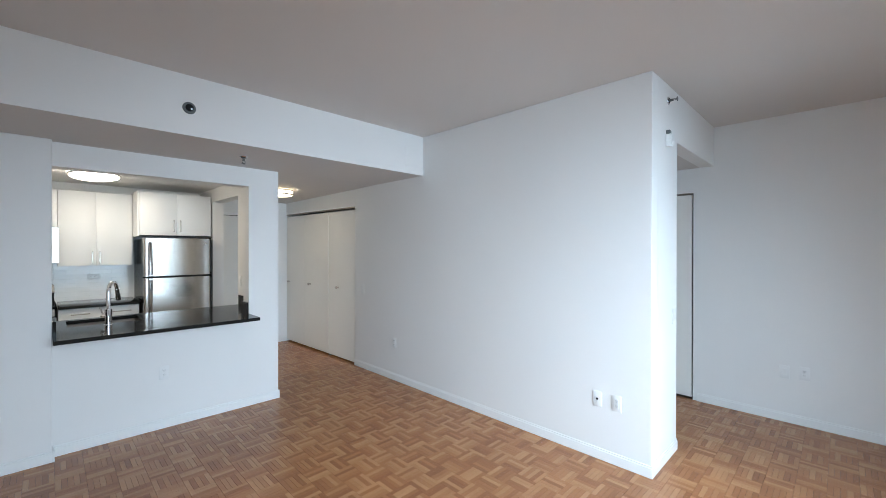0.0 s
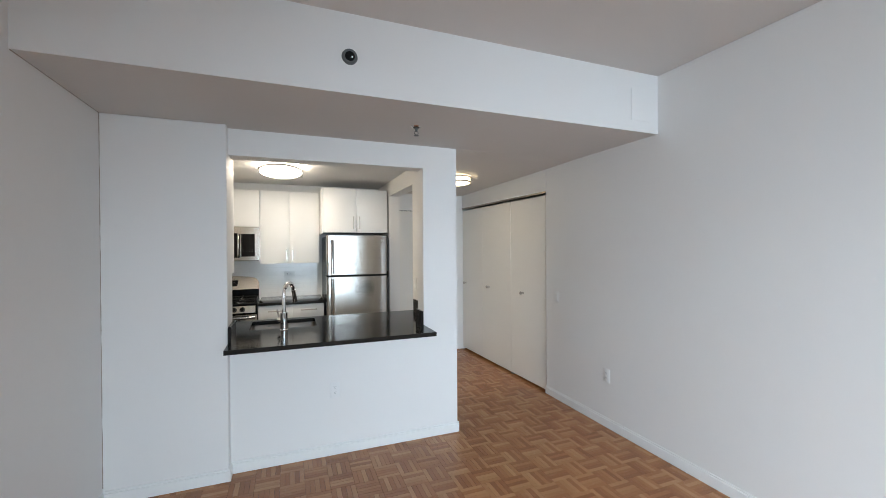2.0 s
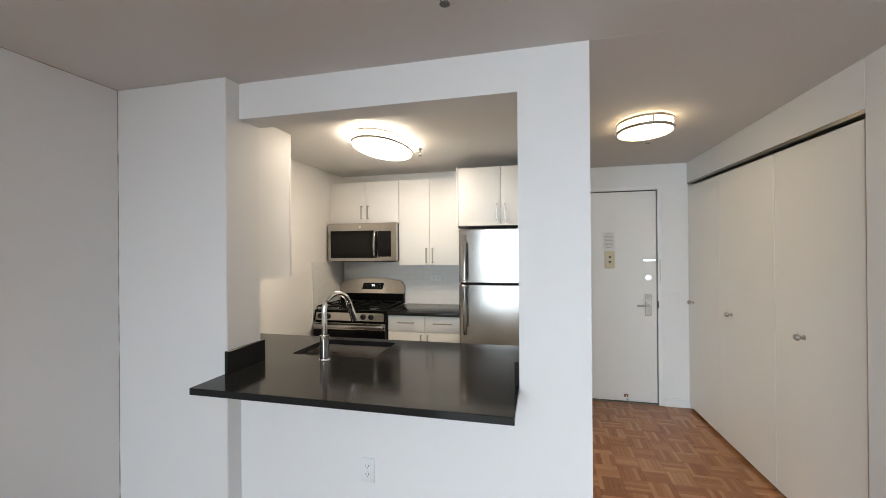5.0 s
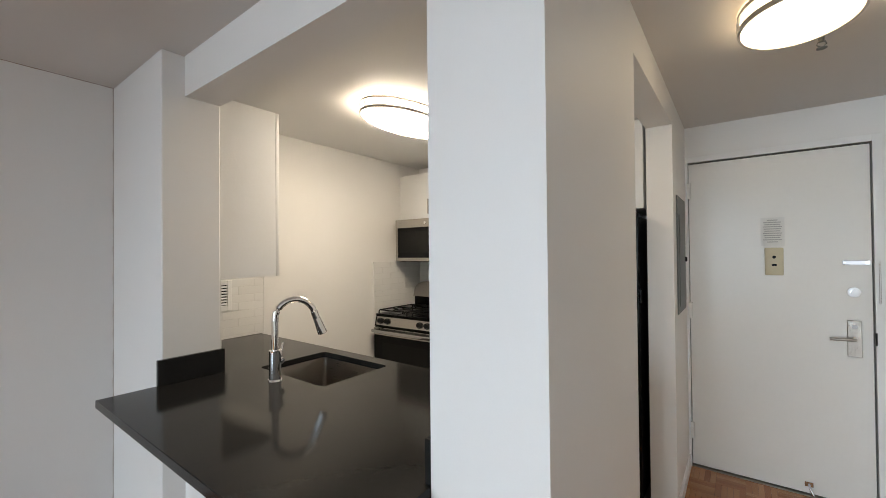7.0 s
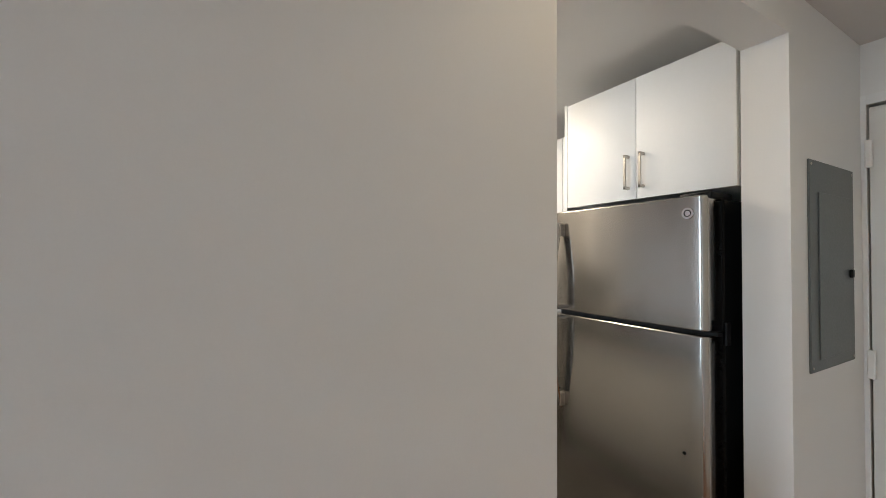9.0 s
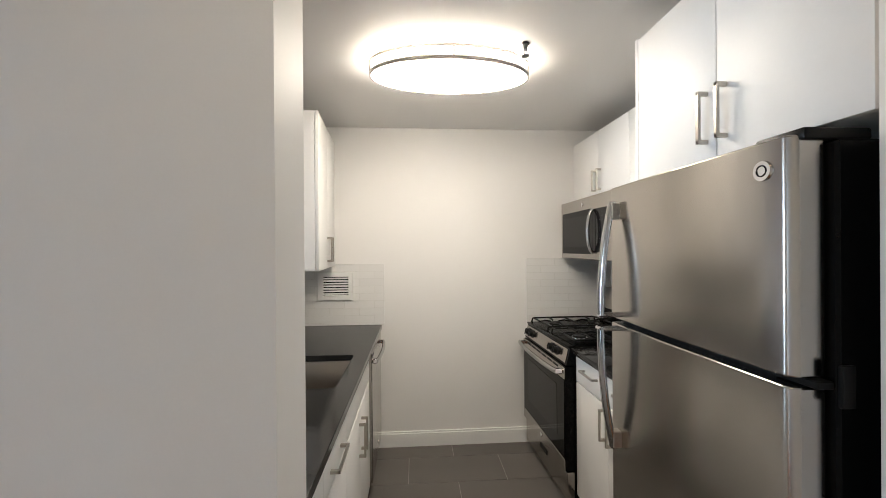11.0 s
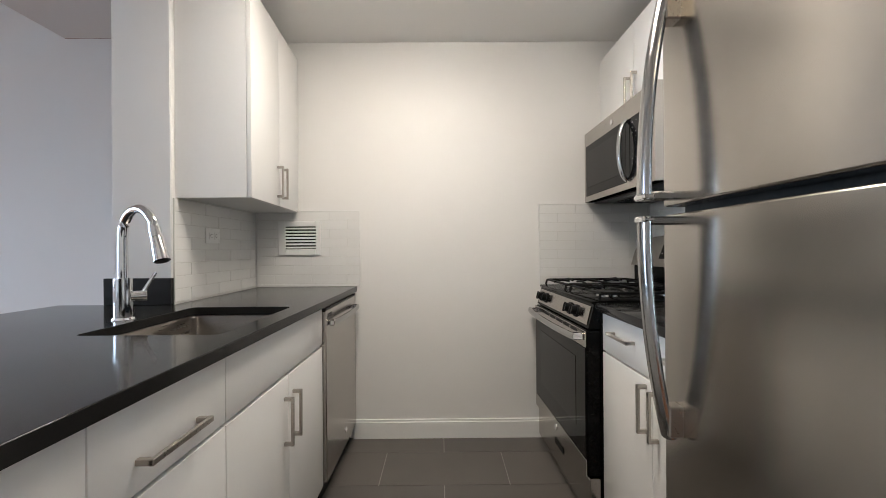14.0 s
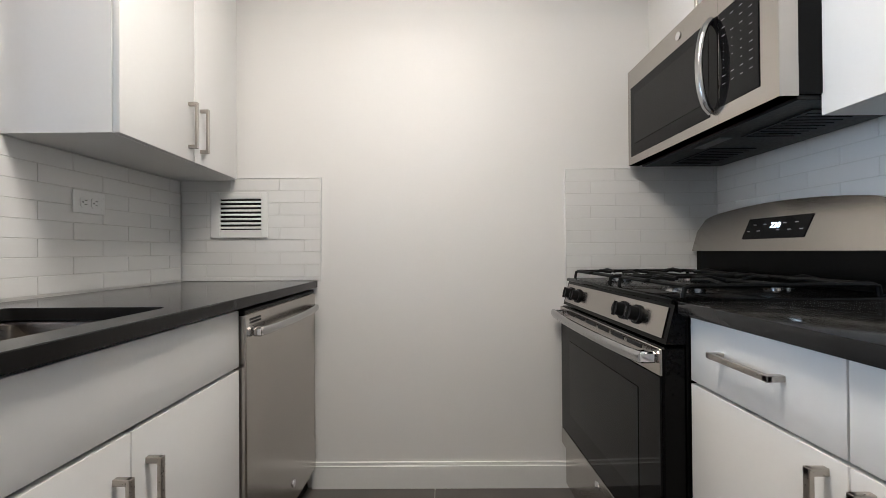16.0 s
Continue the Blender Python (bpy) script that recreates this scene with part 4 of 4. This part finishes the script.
for z in (1.87, 1.06, 0.25):
    part("hinge", box(0.010, 0.034, HALLN - 0.014, HALLN - 0.0062, z - 0.055, z + 0.055, bev=0.003), DOORPAINT, ed)
part("deadbolt", rod(rod(bmesh.new(), (0.81, dy, 1.22), (0.81, dy - 0.012, 1.22), 0.031, 0.028, 28), (0.81, dy - 0.012, 1.22), (0.81, dy - 0.018, 1.22), 0.016), CHROME, ed, "round chrome deadbolt")
es = part("lock_plate", box(0.778, 0.838, dy - 0.010, dy - 0.0003, 0.852, 1.06, bev=0.003), NICKEL, ed, "tall satin steel lock plate")
lb = rod(bmesh.new(), (0.808, dy - 0.010, 0.955), (0.808, dy - 0.05, 0.955), 0.011)
tube(lb, [(0.808, dy - 0.048, 0.955), (0.77, dy - 0.052, 0.955), (0.70, dy - 0.048, 0.952)], 0.009, 0.007)
part("lever", lb, NICKEL, es)
part("lock_cylinder", rod(bmesh.new(), (0.808, dy - 0.010, 1.025), (0.808, dy - 0.016, 1.025), 0.013), CHROME, es)
cb = box(0.765, 0.875, dy - 0.008, dy - 0.0003, 1.375, 1.40, bev=0.002)
rod(cb, (0.78, dy - 0.008, 1.388), (0.78, dy - 0.014, 1.388), 0.006, 0.006, 10)
part("chain_slide", cb, CHROME, ed)
chain = bmesh.new()
for k in range(14):
    z = 1.385 - k * 0.0165
    a = [(0.908 + 0.0045 * math.cos(q * 1.0472), HALLN - 0.010 - (0.0 if k % 2 else 0.002), z + 0.009 * math.sin(q * 1.0472)) for q in range(7)]
    tube(chain, a, 0.0014, seg=5)
part("chain", chain, CHROME, ed, "hanging chrome door chain")
part("strike", box(0.888, 0.8945, HALLN - 0.008, HALLN + 0.005, 0.93, 1.0), BLACKP, ed)
sb = box(0.585, 0.625, dy - 0.006, dy - 0.0003, 0.055, 0.085, bev=0.002)
tube(sb, [(0.605, dy - 0.006, 0.07), (0.608, dy - 0.03, 0.055), (0.618, dy - 0.04, 0.022)], 0.006, seg=10)
part("kick_stop", sb, CHROME, ed, "chrome kick-down door stop")
ib = thing("door_intercom", (0.463, dy, 1.31), "ivory plastic door chime box with viewer", "intercom")
part("case", box(0.418, 0.508, dy - 0.024, dy - 0.0005, 1.308, 1.478, bev=0.006, seg=2), IVORY, ib)
part("viewer", rod(bmesh.new(), (0.463, dy - 0.024, 1.42), (0.463, dy - 0.028, 1.42), 0.009), BLACKP, ib)
part("button", box(0.451, 0.475, dy - 0.027, dy - 0.0242, 1.365, 1.378, bev=0.001), BLACKP, ib)
nt_ = thing("door_notice", (0.458, dy, 1.5), "faded white printed notice taped to the door", "notice")
part("sheet", box(0.401, 0.516, dy - 0.0012, dy - 0.0004, 1.49, 1.665), PAPER, nt_)
nb = bmesh.new()
for k in range(11):
    w = 0.046 - (0.02 if k in (0, 10) else 0.004 * (k % 3))
    bx(nb, 0.458 - w, 0.458 + w, dy - 0.0016, dy - 0.0013, 1.646 - k * 0.0135, 1.6515 - k * 0.0135)
part("print_lines", nb, INK, nt_)

# ---- closet doors ----
cl = thing("closet_doors", (XR + 0.04, 1.45, 0), "plain off-white folding closet doors with steel knobs, closed", "closet door")
cy = [0.461, 1.13, 1.84, HALLN - 0.004]
for a, b, off in zip(cy, cy[1:], (0.001, 0.0, 0.001)):
    part("leaf", askew(box(XR + 0.008 + off, XR + 0.042 + off, a + 0.0015, b - 0.0015, 0.026, 2.076, bev=0.002)), DOORPAINT, cl)
part("track", askew(box(XR + 0.004, XR + 0.05, 0.449, HALLN - 0.003, 2.099, 2.1175)), BRASS, cl, "bronze top track")
for y in (0.87, 1.655, 2.34):
    p = Vector((XR + 0.0075, y, 1.005))
    kb = rod(bmesh.new(), p, p + Vector((-0.004, 0, 0)), 0.014, 0.013, 20)
    rod(kb, p + Vector((-0.004, 0, 0)), p + Vector((-0.022, 0, 0)), 0.007, 0.007, 14)
    rod(kb, p + Vector((-0.022, 0, 0)), p + Vector((-0.033, 0, 0)), 0.012, 0.0195, 22)
    rod(kb, p + Vector((-0.033, 0, 0)), p + Vector((-0.047, 0, 0)), 0.0195, 0.012, 22)
    part("knob", askew(kb), NICKEL, cl, "round brushed steel knob")
part("floor_guide", askew(box(XR + 0.025, XR + 0.05, 1.10, 1.155, 0.0, 0.02, bev=0.002)), GREYMETAL, cl)

pd = thing("passage_door", (XE + 0.05, -2.6, 0), "plain off-white closet door on the passage wall, closed", "door")
part("leaf", box(XE + 0.02, XE + 0.06, -3.044, -2.205, 0.018, 2.122, bev=0.002), DOORPAINT, pd)
# Black sheet behind the leaf: the shade of the gap put into colour.
part("gap_shade", box(XE + 0.065, XE + 0.11, -3.0595, -2.2005, 0.001, 2.139), BLACKP, pd, "black sheet standing in for the shade in the door gap")
part("track", box(XE + 0.02, XE + 0.06, -3.055, -2.205, 2.128, 2.139), BRASS, pd)


# ---- tiles of the backsplash, one by one ----
TILE_MESH = {}


def tile_mesh(name, w, h, t, mat, chamfer=0.0008):
    """A tile with chamfered edges: width along x, height along z, its face at -y, sharing meshes by size."""
    key = (name, round(w, 3), round(h, 3))
    if key not in TILE_MESH:
        me = bpy.data.meshes.new(name)
        c = chamfer
        v = [(0, 0, 0), (w, 0, 0), (w, 0, h), (0, 0, h), (0, -t + c, 0), (w, -t + c, 0), (w, -t + c, h), (0, -t + c, h),
             (c, -t, c), (w - c, -t, c), (w - c, -t, h - c), (c, -t, h - c)]
        f = [(0, 1, 5, 4), (1, 2, 6, 5), (2, 3, 7, 6), (3, 0, 4, 7), (4, 5, 9, 8), (5, 6, 10, 9), (6, 7, 11, 10), (7, 4, 8, 11), (8, 9, 10, 11)]
        me.from_pydata(v, [], f)
        me.materials.append(mat)
        TILE_MESH[key] = me
    return TILE_MESH[key]


def tiled(name, origin, turn, width, height, skip=None, shift=0.0, label=""):
    """A field of long glazed tiles in half bond on a wall; origin: its lower start, turn: degrees about z."""
    pw, ph, joint = 0.213, 0.0532, 0.0019
    m = pose(*origin, 0, 0, turn)
    bm = box(0, width, -0.0064, -0.0003, 0, height)
    bed = new(name, mesh_of(name, bm, GROUT))
    bed.matrix_world = m
    tagged(bed, label or "white glazed long-tile kitchen backsplash", "backsplash", "", "structure")
    r = 0
    z = height
    while z > 0.012:
        z0 = max(0.0, z - ph)
        x = -(pw / 2 if r % 2 else 0) - shift
        while x < width - 0.004:
            a, b = max(x, 0), min(x + pw, width)
            if b - a > 0.008 and not (skip and a < skip[1] and b > skip[0] and z0 < skip[3] and z > skip[2]):
                ob = new("tile", tile_mesh("tile", b - a - joint, z - z0 - joint, 0.008, TILE))
                ob.parent = bed
                ob.location = (a + joint / 2, 0, z0 + joint / 2)
            x += pw
        z = z0
        r += 1
    return bed


tiled("backsplash_vent_side", (XF, 0.160, 0.9145), 90, 0.603, 0.443, label="white glazed tile backsplash round the vent")
tiled("backsplash_sink_side", (-1.690, 0.150, 0.9145), 180, XF * -1 - 1.690 - 0.009, 0.432)
tiled("backsplash_range_end", (XF, 1.822, 0.75), 90, NORTH - 1.822, 0.637)
tiled("backsplash_range", (XF + 0.009, NORTH, 0.75), 0, 1.455, 0.64)
setting("trim_tile_edges", [(XF + 0.0005, XF + 0.0105, 0.7635, 0.7665, 0.9145, 1.361), (XF + 0.0005, XF + 0.0105, 0.16, 0.7635, 1.358, 1.361),
                            (XF + 0.0005, XF + 0.0105, 1.8185, 1.8215, 0.75, 1.39), (XF + 0.0005, XF + 0.0105, 1.8215, 2.10, 1.3875, 1.39)], TRIM)

# ---- floor tiles of the kitchen ----
for r in range(8):
    x1 = -1.935 + 0.303 * (r - 1)
    x0 = x1 - 0.303
    a0, a1 = max(x0, XF), min(x1, -0.002)
    if a1 - a0 < 0.02:
        continue
    y = 0.94 + (0.31 if r % 2 == 0 else 0) - 1.24
    while y < NORTH:
        b0, b1 = max(y, 0.152), min(y + 0.62, NORTH)
        if b1 - b0 > 0.02:
            me = tile_mesh("floor_tile", a1 - a0 - 0.004, b1 - b0 - 0.004, 0.0032, FLOORTILE, 0.001)
            ob = new("floor_tile", me)
            ob.parent = kfloor
            ob.matrix_basis = Matrix.Translation((a0 + 0.002, b0 + 0.002, 0.0170)) @ Matrix(((1, 0, 0, 0), (0, 0, 1, 0), (0, -1, 0, 0), (0, 0, 0, 1)))
        y += 0.62
single("threshold_strip", box(-0.004, 0.012, 0.823, 1.811, 0.0, 0.022, bev=0.003), BRASS, "thin metal strip between tile and parquet", "threshold")

# ---- parquet: square blocks of five oak fingers ----
B, FING = 0.152, 5


def fingers(verts, faces, x, y, along_x, lift):
    n = len(verts)
    w = B / FING
    g = 0.0005
    for k in range(FING):
        a0, a1, b0, b1 = (0, B, k * w, (k + 1) * w) if along_x else (k * w, (k + 1) * w, 0, B)
        h = lift[k % len(lift)]
        c = 0.0007
        i = len(verts)
        for e, z in ((g, -0.008), (g, h - c), (g + c, h)):
            verts += [(x + a0 + e, y + b0 + e, z), (x + a1 - e, y + b0 + e, z), (x + a1 - e, y + b1 - e, z), (x + a0 + e, y + b1 - e, z)]
        for s in (0, 4):
            faces += [(i + s + q, i + s + (q + 1) % 4, i + s + 4 + (q + 1) % 4, i + s + 4 + q) for q in range(4)]
        faces.append((i + 8, i + 9, i + 10, i + 11))


BLOCKS = []
for v in range(6):
    vv, ff = [], []
    lift = [random.uniform(-0.0004, 0.0) for _ in range(5)]
    fingers(vv, ff, 0, 0, v % 2 == 0, lift)
    me = bpy.data.meshes.new("parquet_block")
    me.from_pydata(vv, [], ff)
    me.materials.append(PARQUET)
    BLOCKS.append(me)
rv, rf = [], []
nx0, ny0 = -16, -44
for i in range(nx0, 21):
    for j in range(ny0, 17):
        x, y = i * B, j * B + 0.02
        in_main = XW - 0.02 < x + B and x < XE and y + B < 0.15 and y > SOUTH - 0.1
        if y + B > 0.0 and x + B < 0.05:
            in_main = in_main and y < 0.0 and x + B < 0.13
        in_hall = x + B > 0.02 and x < XR + 0.5 and y > -0.05 and y < HALLN
        if x + B > XR + 0.12 and y > -3.2 and not (x > 1.55 and y < -1.8) and not in_hall:
            continue
        if not (in_main or in_hall):
            continue
        if in_hall and x < -0.001:
            x = 0.0 if x > -0.1 else x
        near = -0.62 < x < XR and -2.2 < y < 0.75
        if near:
            ob = new("parquet_block", BLOCKS[random.randrange(3) * 2 + (i + j) % 2])
            ob.parent = floor
            ob.location = (x, y, 0)
        else:
            fingers(rv, rf, x, y, (i + j) % 2 == 0, [random.uniform(-0.0004, 0.0) for _ in range(5)])
me = bpy.data.meshes.new("parquet_fingers")
me.from_pydata(rv, [], rf)
me.materials.append(PARQUET)
rest = new("parquet_fingers", me)
rest.parent = floor
tagged(rest, "oak finger parquet blocks in a basket weave", "", "", "stuff")
